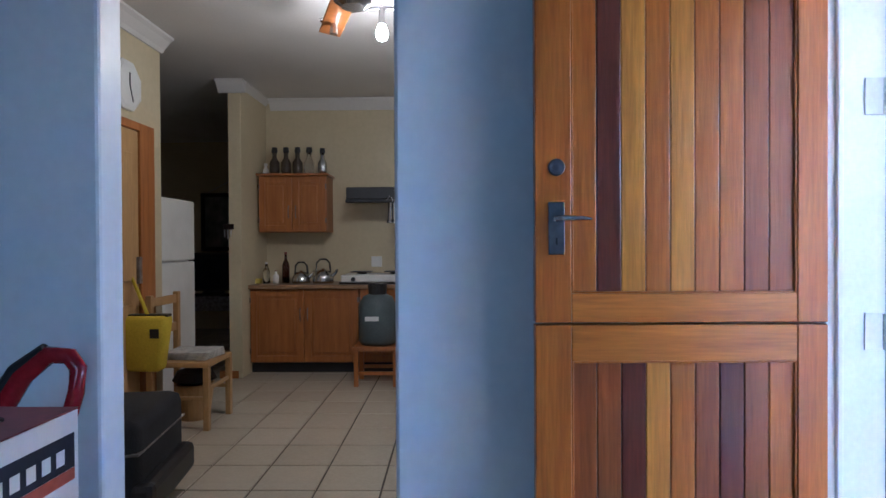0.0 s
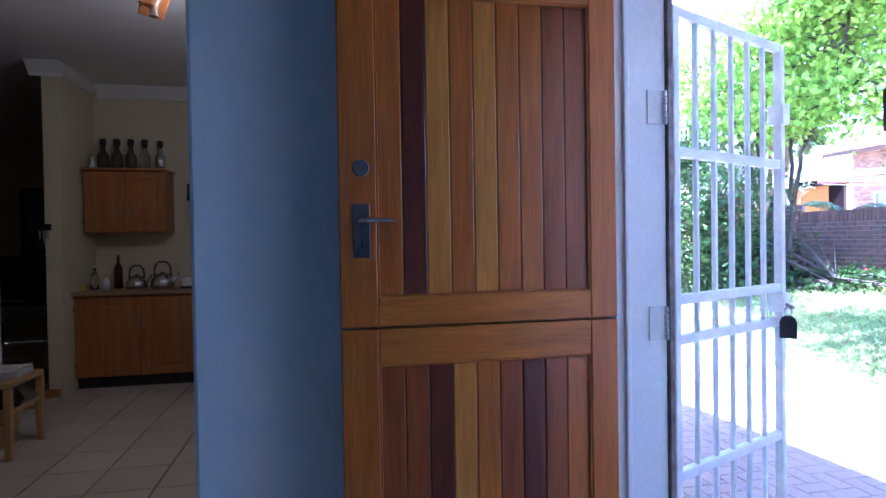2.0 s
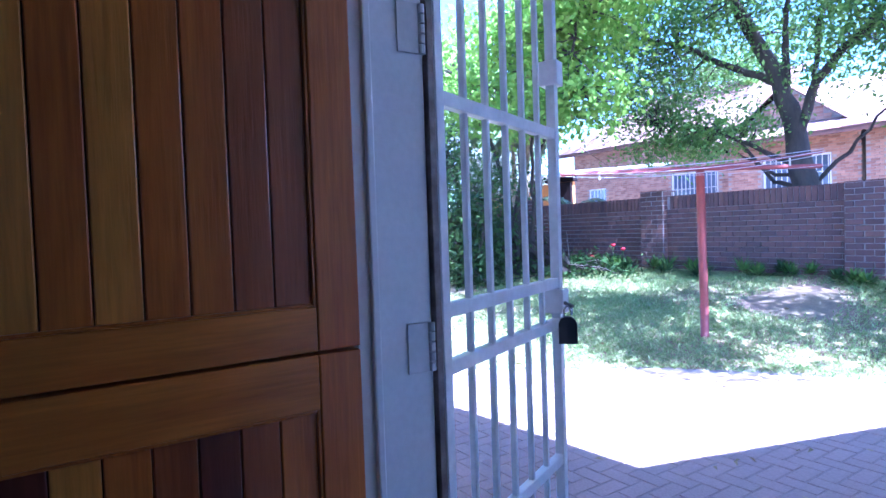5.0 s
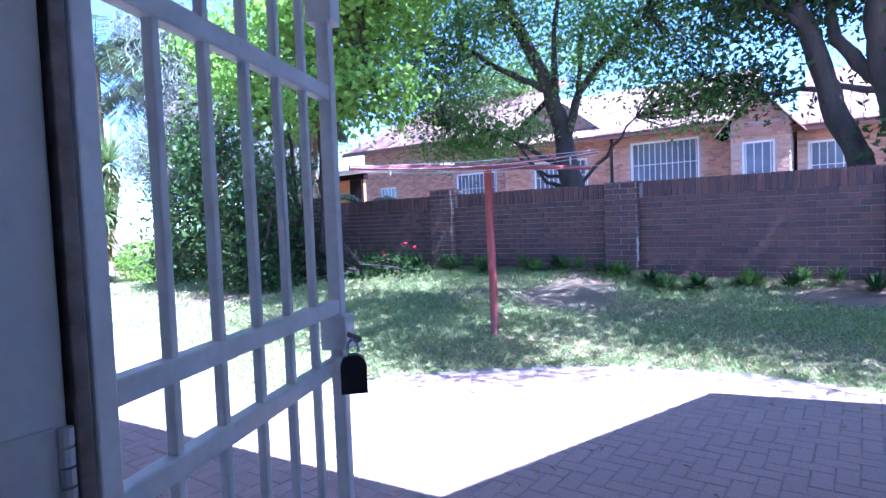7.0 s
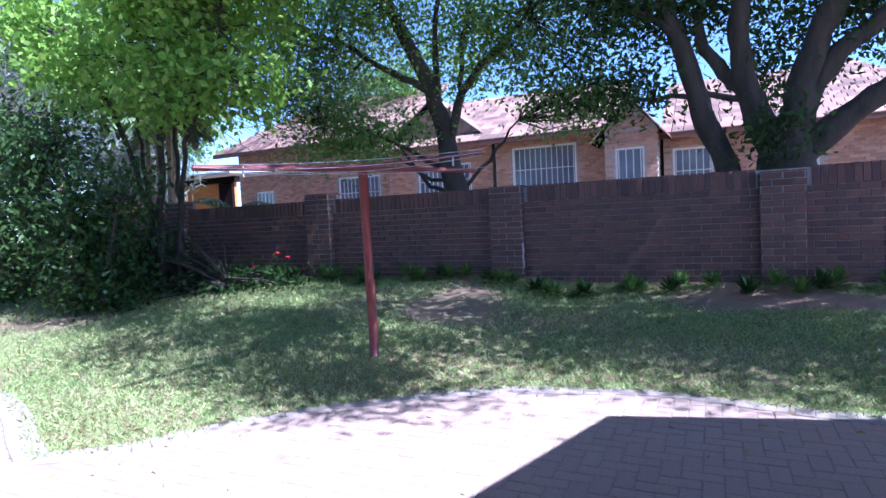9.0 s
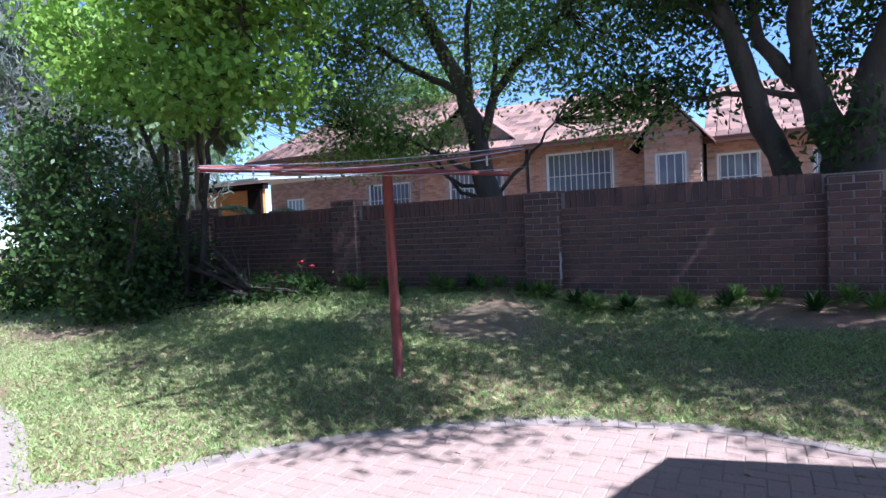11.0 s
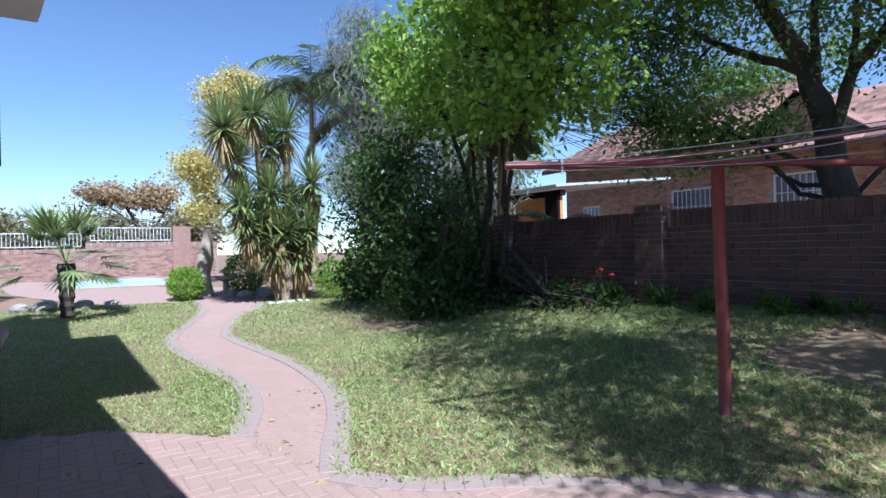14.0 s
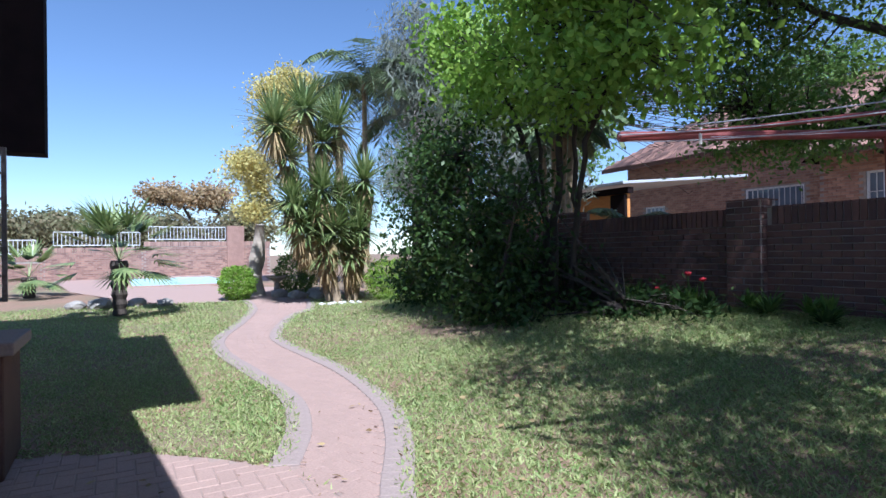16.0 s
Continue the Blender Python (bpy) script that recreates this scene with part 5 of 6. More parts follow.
M_WHITE = material("white_plastic", (0.78, 0.78, 0.76), (0.72, 0.72, 0.7), rough=0.4, bump=0.02, amount=0.08)


def cabinet(name, label, lo, hi, doors, group=""):
    t = thing(name, label, "cabinet", group, (lo[0], lo[1], lo[2]))
    sx, sy, sz = (h - l for l, h in zip(lo, hi))
    part("body", boxed((0, 0, 0), (sx - 0.02, sy, sz), 0.004), W_PINE, t)
    w = sy / doors
    for k in range(doors):
        d = new("door")
        d.parent = t
        a, b = w * k + 0.006, w * (k + 1) - 0.006
        for l2, h2 in (((a, 0.008), (a + 0.06, sz - 0.008)), ((b - 0.06, 0.008), (b, sz - 0.008)), ((a + 0.06, 0.008), (b - 0.06, 0.068)), ((a + 0.06, sz - 0.068), (b - 0.06, sz - 0.008))):
            part("rail", boxed((sx - 0.018, l2[0], l2[1]), (sx + 0.002, h2[0], h2[1]), 0.003), W_PINE, d)
        part("panel", boxed((sx - 0.018, a + 0.06, 0.068), (sx - 0.008, b - 0.06, sz - 0.068)), W_PINE, d)
        part("field", boxed((sx - 0.010, a + 0.085, 0.095), (sx - 0.001, b - 0.085, sz - 0.095), 0.006), W_PINE, d)
        hy = b - 0.03 if k % 2 == 0 else a + 0.03
        hz = sz * 0.36 if sz < 0.65 else sz * 0.66
        part("handle", tube(bmesh.new(), [(sx + 0.004, hy, hz - 0.06), (sx + 0.022, hy, hz - 0.04), (sx + 0.022, hy, hz + 0.04), (sx + 0.004, hy, hz + 0.06)], 0.006, 6), M_RUSTY, d, "dark iron handle")
        ey = a if k % 2 == 0 else b
        for zz in (0.09, sz - 0.13):
            part("hinge", boxed((sx + 0.001, ey - 0.008, zz), (sx + 0.006, ey + 0.008, zz + 0.05), 0.001), M_RUSTY, d, "dark iron hinge")
    return t


cabinet("base_cabinet", "brown wooden kitchen base cabinet with panelled doors", (-4.45, -3.000, 0.10), (-3.92, -1.950, 0.81), 2, "base cabinets")
cabinet("base_cabinet", "brown wooden kitchen base cabinet with panelled doors", (-4.45, -1.945, 0.10), (-3.92, -0.900, 0.81), 2, "base cabinets")
ob = part("plinth", boxed((-4.45, -3.000, 0.0), (-3.98, -0.900, 0.098)), M_BLACK, None)
tagged(ob, "black recessed plinth under the kitchen cabinets", "plinth")
ob = part("worktop", boxed((-4.45, -3.030, 0.812), (-3.88, -0.880, 0.85), 0.006), M_TOP, None)
tagged(ob, "brown laminate kitchen worktop on the base cabinets", "worktop")
cabinet("wall_cabinet", "brown wooden wall cabinet with two panelled doors", (-4.45, -2.980, 1.36), (-4.13, -2.300, 1.92), 2)
ob = part("cornice_board", boxed((-4.46 + 0.012, -3.000, 1.921), (-4.11, -2.280, 1.945), 0.006), W_PINE, None)
tagged(ob, "thin wooden top board of the wall cabinet", "board")


def jar(x, y, z, r, h, mat, lid, label, name="oil_lamp"):
    t = thing(name, label, name.replace("_", " "), "jars on the cabinet", (x, y, z))
    part("bowl", lathe(bmesh.new(), [(r * 0.75, 0), (r, h * 0.12), (r, h * 0.45), (r * 0.45, h * 0.62), (r * 0.42, h * 0.8)], 18), mat, t, smooth=True)
    part("cap", lathe(bmesh.new(), [(r * 0.5, h * 0.8), (r * 0.62, h * 0.84), (r * 0.55, h)], 18), lid, t, "dark cap", True)


for k in range(4):
    jar(-4.28, -2.86 + k * 0.118, 1.945, 0.05, 0.28, M_GLASSB if k < 3 else M_GLASSC, M_BLACK, "dark glass oil lamp on the wall cabinet")
jar(-4.28, -2.37, 1.945, 0.045, 0.27, M_CHROME, M_BLACK, "small metal lantern on the wall cabinet", "lantern")
jar(-4.28, -2.95, 1.945, 0.03, 0.12, M_WHITE, M_WHITE, "small white pot on the wall cabinet", "pot")

hood = thing("cooker_hood", "slim dark cooker hood on the wall above the hob", "cooker hood", "", (-4.45, -2.080, 1.64))
part("body", boxed((0, 0, 0.03), (0.46, 0.62, 0.15), 0.01), M_BLACK, hood)
part("visor", boxed((0.40, 0.0, 0.0), (0.49, 0.62, 0.03), 0.006), M_BLACK, hood)
hob = thing("gas_hob", "white two-plate gas hob on the worktop", "hob", "", (-4.33, -2.120, 0.852))
part("tray", boxed((0, 0, 0.02), (0.42, 0.68, 0.09), 0.012), M_WHITE, hob)
part("base", boxed((0.02, -0.02, 0), (0.40, 0.70, 0.02)), M_BLACK, hob)
for y in (0.12, 0.56):
    part("knob", lathe(bmesh.new(), [(0.022, 0), (0.02, 0.02)], 14, pose(0.42, y, 0.05, 0, 90, 0)), M_BLACK, hob)
for y in (0.17, 0.50):
    part("burner", lathe(bmesh.new(), [(0.05, 0.09), (0.045, 0.105), (0.02, 0.11)], 16, pose(0.2, y, 0)), M_BLACK, hob)
    part("grate", boxed((0.10, y - 0.1, 0.11), (0.30, y + 0.1, 0.118), 0.002), M_BLACK, hob)


def kettle(y, s):
    t = thing("kettle", "polished steel whistling kettle on the worktop", "kettle", "kettles", (-4.15, y, 0.852))
    part("body", lathe(bmesh.new(), [(0.095 * s, 0), (0.10 * s, 0.02), (0.095 * s, 0.06 * s), (0.06 * s, 0.115 * s), (0.03 * s, 0.125 * s), (0.012, 0.14 * s)], 24), M_STEEL, t, smooth=True)
    part("handle", tube(bmesh.new(), [(0, -0.07 * s, 0.10 * s), (0, -0.062 * s, 0.19 * s), (0, -0.03 * s, 0.225 * s), (0, 0.03 * s, 0.225 * s), (0, 0.062 * s, 0.19 * s), (0, 0.07 * s, 0.10 * s)], 0.009, 8), M_BLACK, t, "black handle", True)
    part("spout", tube(bmesh.new(), [(0, 0.08 * s, 0.06 * s), (0, 0.12 * s, 0.10 * s), (0, 0.135 * s, 0.13 * s)], [0.018, 0.014, 0.01], 8), M_STEEL, t, smooth=True)


kettle(-2.56, 0.92)
kettle(-2.34, 1.05)


def bottle(y, x, r, h, mat, label, capm, name="bottle"):
    t = thing(name, label, "bottle", "", (x, y, 0.852))
    part("body", lathe(bmesh.new(), [(r, 0), (r, h * 0.55), (r * 0.8, h * 0.65), (r * 0.36, h * 0.76), (r * 0.34, h * 0.92)], 18), mat, t, smooth=True)
    part("cap", lathe(bmesh.new(), [(r * 0.4, h * 0.92), (r * 0.4, h)], 14), capm, t)


bottle(-2.90, -4.12, 0.035, 0.21, M_GLASSC, "clear plastic bottle on the worktop", M_WHITE)
bottle(-2.73, -4.2, 0.037, 0.31, M_GLASSD, "dark wine bottle on the worktop", M_RUST)
bottle(-2.80, -4.1, 0.03, 0.13, M_WHITE, "small white and red bottle on the worktop", M_RUST)
ob = part("carton", boxed((-4.15, -3.020, 0.852), (-4.08, -2.950, 0.90), 0.004), material("yellow_card", (0.6, 0.5, 0.08), bump=0), None)
tagged(ob, "small yellow carton on the worktop", "carton")
sk = thing("wall_socket", "white wall socket above the hob", "socket", "", (-4.45, -1.900, 1.0))
part("plate", boxed((0, 0, 0), (0.012, 0.11, 0.11), 0.004), M_WHITE, sk)
part("switch", boxed((0.012, 0.035, 0.06), (0.018, 0.06, 0.09), 0.002), M_WHITE, sk)
ut = thing("utensil_rack", "wire hook with hanging kitchen utensils", "utensils", "", (-3.952, -1.680, 1.58))
part("hook", tube(bmesh.new(), [(0, 0, 0.08), (0, 0.03, 0.12), (0, 0.06, 0.08), (0, 0.05, 0.0)], 0.004, 6), M_CHROME, ut)
for k in range(4):
    part("utensil", tube(bmesh.new(), [(0.01 * k, 0.02 + 0.02 * k, 0.06), (0.01 * k, 0.015 + 0.022 * k, -0.10), (0.01 * k, 0.015 + 0.022 * k, -0.14)], [0.005, 0.006, 0.018], 6), M_CHROME if k % 2 else M_BLACK, ut)
gas = thing("gas_cylinder", "grey gas cylinder on a low stool", "gas cylinder", "", (-3.55, -1.720, 0.35))
part("tank", lathe(bmesh.new(), [(0.15, 0), (0.17, 0.04), (0.17, 0.34), (0.13, 0.42), (0.06, 0.45)], 24), material("grey_blue_paint", (0.10, 0.13, 0.14), rough=0.5), gas, smooth=True)
part("collar", lathe(bmesh.new(), [(0.08, 0.44), (0.085, 0.54)], 16), M_BLACK, gas)
part("sticker", boxed((0.1695, -0.09, 0.22), (0.172, 0.03, 0.26)), M_WHITE, gas)
st = thing("stool", "low brown wooden stool under the gas cylinder", "stool", "", (-3.55, -1.720, 0))
part("seat", boxed((-0.18, -0.20, 0.31), (0.18, 0.20, 0.348), 0.006), W_PINE, st)
for a in (-0.15, 0.15):
    for b in (-0.17, 0.17):
        part("leg", boxed((a - 0.02, b - 0.02, 0), (a + 0.02, b + 0.02, 0.31), 0.004), W_PINE, st)
    part("stretcher", boxed((a - 0.012, -0.15, 0.1), (a + 0.012, 0.15, 0.13), 0.003), W_PINE, st)


# pine chair with newspapers
ch = thing("dining_chair", "pale pine dining chair piled with newspapers", "chair", "", (-2.40, -2.88, 0), 180)
part("seat", boxed((-0.21, -0.21, 0.42), (0.21, 0.21, 0.455), 0.008), W_YPINE, ch)
for x in (-0.19, 0.19):
    for y, h in ((-0.19, 0.42), (0.19, 0.90)):
        part("leg", boxed((x - 0.02, y - 0.02, 0), (x + 0.02, y + 0.02, h), 0.005), W_YPINE, ch)
    part("stretcher", boxed((x - 0.01, -0.17, 0.2), (x + 0.01, 0.17, 0.225), 0.003), W_YPINE, ch)
for z in (0.62, 0.82):
    part("back_rail", boxed((-0.17, 0.18, z), (0.17, 0.20, z + 0.06), 0.004), W_YPINE, ch)
part("stretcher", boxed((-0.17, -0.20, 0.26), (0.17, -0.18, 0.285), 0.003), W_YPINE, ch)
npm = material("newsprint", (0.62, 0.6, 0.56), (0.38, 0.37, 0.36), rough=0.9, scale=30, fine=120, bump=0.05)
for k in range(4):
    ob = part("newspaper", boxed((-0.16, -0.13, 0), (0.16, 0.13, 0.012), 0.003), npm, None)
    ob.matrix_basis = pose(-2.40, -2.86, 0.457 + 0.0125 * k, 0, 0, 90 + (k * 37 % 17) - 8)
    tagged(ob, "folded newspaper lying on the pine chair", "newspaper", "newspapers")
# bin and bag under the chair
bn = part("waste_basket", lathe(bmesh.new(), [(0.10, 0), (0.13, 0.24), (0.135, 0.25), (0.125, 0.25), (0.095, 0.01)], 20), W_YPINE, None)
bn.location = (-2.5, -2.900, 0)
tagged(bn, "small brown waste basket under the chair", "basket")
bg = part("bin_bag", lathe(bmesh.new(), [(0.10, 0.25), (0.15, 0.28), (0.12, 0.34), (0.05, 0.36)], 14), M_BLACK, None)
bg.location = (-2.5, -2.900, 0)
tagged(bg, "black bin liner over the waste basket", "bin bag")

# inner wooden door with a clock above and a yellow bag on its handle
dr = thing("door_2", "varnished pine inner door in the kitchen wall", "door", kind="structure")
part("leaf", boxed((-2.25, -3.179, 0), (-1.45, -3.160, 2.0), 0.004), W_YPINE, dr)
part("frame", boxed((-2.44, -3.179, 0), (-2.253, -3.145, 2.06), 0.004), W_PINE, dr)
part("frame", boxed((-2.253, -3.179, 2.005), (-1.40, -3.145, 2.06), 0.004), W_PINE, dr)
for z0, z1 in ((0.15, 0.85), (1.0, 1.85)):
    part("panel", boxed((-2.16, -3.160, z0), (-1.55, -3.148, z1), 0.008), W_YPINE, dr)
part("handle", boxed((-2.25, -3.160, 0.98), (-2.215, -3.135, 1.16), 0.004), M_RUSTY, dr, "dark iron handle plate")
ck = thing("wall_clock", "octagonal white wall clock above the inner door", "clock", "", (-2.12, -3.178, 2.28))
part("case", lathe(bmesh.new(), [(0.17, 0), (0.17, 0.03), (0.14, 0.04)], 8, pose(0, 0, 0, -90, 22.5, 0)), M_WHITE, ck)
part("hand", boxed((-0.005, 0.040, 0), (0.005, 0.044, 0.08)), M_BLACK, ck)
part("hand", boxed((-0.004, 0.040, -0.11), (0.004, 0.044, 0.0), 0, pose(0, 0, 0, 0, 20, 0)), M_BLACK, ck)
bag = thing("shoulder_bag", "bright yellow canvas bag hanging from the door handle", "bag", "", (-2.12, -3.050, 0.42))
M_YBAG = material("yellow_canvas", (0.62, 0.47, 0.015), (0.52, 0.38, 0.01), rough=0.75, scale=4, fine=90, bump=0.25, amount=0.25)
bm = boxed((-0.06, -0.14, 0), (0.06, 0.15, 0.36), 0.03)
for v in bm.verts:
    v.co.y *= 0.75 + 0.35 * v.co.z / 0.36
    v.co += Vector((0.012, 0.012, 0)) * noise.noise(v.co * 14)
part("body", bm, M_YBAG, bag, smooth=True)
part("zip", boxed((-0.03, -0.15, 0.352), (0.03, 0.16, 0.37), 0.005), M_BLACK, bag)
part("patch", boxed((0.061, 0.06, 0.22), (0.066, 0.12, 0.28)), M_BLACK, bag)
part("strap", tube(bmesh.new(), [(0, -0.13, 0.33), (-0.03, -0.15, 0.55), (-0.05, -0.13, 0.64), (0, -0.05, 0.52), (0.01, 0.02, 0.36)], 0.012, 6), M_YBAG, bag)
fg = thing("fridge", "tall white refrigerator beyond the wall end", "refrigerator", "", (-3.35, -3.920, 0))
part("body", boxed((0, 0, 0.03), (0.62, 0.60, 1.62), 0.02), M_WHITE, fg)
part("door", boxed((0.0, 0.602, 0.04), (0.62, 0.65, 1.10), 0.015), M_WHITE, fg)
part("door", boxed((0.0, 0.602, 1.11), (0.62, 0.65, 1.61), 0.015), M_WHITE, fg)
# pictures and sideboard in the dark dining corner
M_PIC = material("dim_landscape_print", (0.10, 0.12, 0.11), (0.26, 0.26, 0.24), rough=0.5, scale=6, fine=25, bump=0)
for (y, z, w, h, lab) in ((-4.75, 1.15, 0.95, 0.85, "dark framed landscape picture hanging from a cord"),):
    pc = thing("picture", lab, "picture", "", (-6.89, y, z))
    part("print", boxed((0, 0.06, 0.06), (0.015, w - 0.06, h - 0.06)), M_PIC, pc)
    for lo, hi in (((0, 0, 0), (0.03, w, 0.06)), ((0, 0, h - 0.06), (0.03, w, h)), ((0, 0, 0.06), (0.03, 0.06, h - 0.06)), ((0, w - 0.06, 0.06), (0.03, w, h - 0.06))):
        part("frame", boxed(lo, hi, 0.005), M_DARKWOOD, pc)
    part("cord", tube(bmesh.new(), [(0.01, 0.1, h), (0.01, w / 2, h + 0.2), (0.01, w - 0.1, h)], 0.005, 5), M_STEELW, pc)
sb = thing("sideboard", "dark table with a lace cloth in the dining corner", "sideboard", "", (-6.8, -5.000, 0))
part("top", boxed((0, 0, 0.50), (0.5, 1.3, 0.53), 0.005), M_DARKWOOD, sb)
for x in (0.03, 0.43):
    for y in (0.03, 1.23):
        part("leg", boxed((x, y, 0), (x + 0.04, y + 0.04, 0.5)), M_DARKWOOD, sb)
ob = part("lace_cloth", boxed((-6.29, -4.980, 0.33), (-6.285, -3.720, 0.53)), material("lace", (0.5, 0.5, 0.52), (0.2, 0.2, 0.22), rough=0.9, scale=25, bump=0), None)
tagged(ob, "white lace cloth hanging over the dark table edge", "cloth")
tv = thing("television", "dark flat screen on the table in the dining corner", "television", "", (-6.55, -4.850, 0.53))
part("bezel", boxed((0, 0, 0.06), (0.05, 0.85, 0.60), 0.008), M_BLACK, tv)
part("screen", boxed((0.05, 0.03, 0.09), (0.053, 0.82, 0.57)), material("dark_screen", (0.03, 0.045, 0.07), rough=0.08, bump=0), tv)
part("stand", boxed((-0.05, 0.3, 0), (0.12, 0.55, 0.06), 0.01), M_BLACK, tv)
ky = thing("key_rack", "small wooden key rack with hanging keys", "key rack", "", (-3.719, -3.170, 1.38))
part("board", boxed((0, 0, 0), (0.015, 0.10, 0.05), 0.003), M_DARKWOOD, ky)
for k in range(3):
    part("key", boxed((0.016, 0.015 + 0.03 * k, -0.07 - 0.02 * (k % 2)), (0.02, 0.025 + 0.03 * k, 0.0), 0.001), M_CHROME, ky)

# ceiling light over the kitchen: curved rail with spots, and a fan
cl = thing("ceiling_light", "brushed steel ceiling rail with lit bulb spots", "ceiling light", "", (-1.75, -1.450, H_CEIL))
part("rose", lathe(bmesh.new(), [(0.06, -0.05), (0.06, -0.001)], 20), M_CHROME, cl)
part("stem", tube(bmesh.new(), [(0, 0, -0.05), (0, 0, -0.14)], 0.01, 8), M_CHROME, cl)
part("rail", tube(bmesh.new(), [(0, -0.36, -0.21), (0, -0.2, -0.16), (0, 0, -0.14), (0, 0.2, -0.16), (0, 0.36, -0.21)], 0.012, 8), M_CHROME, cl, smooth=True)
M_BULB = glow("lit_bulb", (1, 0.86, 0.6, 1), 4)
for y, z in ((-0.28, -0.19), (0.0, -0.14), (0.28, -0.19)):
    part("spot", tube(bmesh.new(), [(0, y, z), (0, y, z - 0.10)], [0.016, 0.024], 10), M_CHROME, cl)
part("bulb", lathe(bmesh.new(), [(0.02, -0.24), (0.034, -0.275), (0.036, -0.30), (0.025, -0.325), (0.006, -0.335)], 16), M_BULB, cl, "glowing warm bulb", True)
lamp = bpy.data.lights.new("bulb_light", "POINT")
lamp.energy, lamp.color, lamp.shadow_soft_size = 0.33, (1.0, 0.83, 0.6), 0.05
lo = new("bulb_light", lamp)
lo.location = (-1.75, -1.450, H_CEIL - 0.42)
fan = thing("ceiling_fan", "wooden-bladed ceiling fan at rest", "ceiling fan", "", (-1.35, -1.550, H_CEIL))
part("rod", tube(bmesh.new(), [(0, 0, 0), (0, 0, -0.16)], 0.012, 8), M_CHROME, fan)
part("motor", lathe(bmesh.new(), [(0.06, -0.30), (0.10, -0.27), (0.10, -0.19), (0.05, -0.16)], 20), M_CHROME, fan)
for k in range(4):
    part("blade", boxed((0.10, -0.065, -0.235), (0.62, 0.065, -0.225), 0.004, pose(0, 0, 0, 8, 0, 90 * k + 20)), W_PINE, fan)


# cornices
def cornice(name, a, b, nrm):
    """A cove moulding from a to b under the ceiling; nrm points into the room."""
    bm = bmesh.new()
    a, b, n = Vector(a), Vector(b), Vector(nrm)
    pf = [(0, -0.11), (0.015, -0.11), (0.03, -0.085), (0.075, -0.035), (0.10, -0.015), (0.10, 0), (0, 0)]
    r0 = [bm.verts.new(a + n * u + Vector((0, 0, v))) for u, v in pf]
    r1 = [bm.verts.new(b + n * u + Vector((0, 0, v))) for u, v in pf]
    for i in range(len(pf)):
        bm.faces.new((r0[i - 1], r0[i], r1[i], r1[i - 1]))
    bm.faces.new(r0)
    bm.faces.new(r1[::-1])
    bmesh.ops.recalc_face_normals(bm, faces=bm.faces)
    setting(name, bm, M_CEIL, "white plaster cove cornice", "cornice")


Z = H_CEIL - 0.002
cornice("trim_1", (-4.448, -2.948, Z), (-4.448, 0.03, Z), (1, 0, 0))
cornice("trim_2", (-3.72, -3.048, Z), (-4.448, -3.048, Z), (0, 1, 0))
cornice("trim_3", (-3.718, -3.200, Z), (-3.718, -2.950, Z), (1, 0, 0))
cornice("trim_4", (-2.6, -3.178, Z), (-0.25, -3.178, Z), (0, 1, 0))
setting("baseboard", boxed((-3.735, -3.210, 0.0), (-3.705, -3.035, 0.07), 0.004), W_PINE, "brown skirting at the wall end", "skirting")

# black suitcase, vacuum cleaner and wine box by the partition
sc = thing("suitcase", "large soft black suitcase standing in the kitchen opening", "suitcase", "", (-1.0, -2.69, 0), 8)
bm = boxed((-0.30, -0.26, 0.03), (0.30, 0.30, 0.50), 0.05)
part("body", bm, material("black_fabric", (0.012, 0.012, 0.014), (0.02, 0.02, 0.024), rough=0.85, scale=6, fine=120, bump=0.3), sc, smooth=True)
part("flap", boxed((-0.28, 0.25, 0.10), (0.30, 0.36, 0.24), 0.03), M_BLACK, sc)
part("zip", boxed((-0.301, -0.25, 0.36), (0.302, 0.302, 0.37), 0.002), M_RUSTY, sc)
part("handle", tube(bmesh.new(), [(-0.08, 0.0, 0.50), (-0.06, 0.0, 0.53), (0.06, 0.0, 0.53), (0.08, 0.0, 0.50)], 0.01, 6), M_BLACK, sc)
vac = thing("vacuum_cleaner", "upright vacuum cleaner with a glossy dark red handle", "vacuum cleaner", "", (0.15, -2.17, 0))
M_VRED = material("glossy_red_plastic", (0.30, 0.01, 0.02), (0.24, 0.008, 0.015), rough=0.15, bump=0)
hp = [(0, -0.10, 0.70), (0, -0.055, 0.80), (0, 0.01, 0.90), (0, 0.08, 0.955), (0, 0.135, 0.95), (0, 0.155, 0.92), (0, 0.15, 0.86), (0, 0.12, 0.76), (0, 0.06, 0.62)]
part("handle", tube(bmesh.new(), hp, [0.030, 0.028, 0.026, 0.024, 0.022, 0.021, 0.020, 0.021, 0.024], 14), M_VRED, vac, smooth=True)
part("grip", tube(bmesh.new(), [(0, -0.115, 0.715), (0, -0.07, 0.815), (0, -0.005, 0.915), (0, 0.07, 0.973)], [0.022, 0.024, 0.022, 0.014], 10), M_BLACK, vac, "black rubber grip", True)
part("body", lathe(bmesh.new(), [(0.12, 0.02), (0.14, 0.08), (0.13, 0.40), (0.09, 0.60), (0.05, 0.72)], 20), M_BLACK, vac, smooth=True)
part("head", boxed((-0.05, -0.16, 0), (0.28, 0.16, 0.08), 0.02), M_BLACK, vac)
tb = thing("side_table", "small table under the cardboard wine box", "table", "", (0.62, -2.05, 0))
part("top", boxed((-0.22, -0.3, 0.61), (0.24, 0.25, 0.63), 0.004), W_PINE, tb)
for x in (-0.17, 0.17):
    for y in (-0.26, 0.21):
        part("leg", boxed((x - 0.02, y - 0.02, 0), (x + 0.02, y + 0.02, 0.61), 0.004), W_PINE, tb)
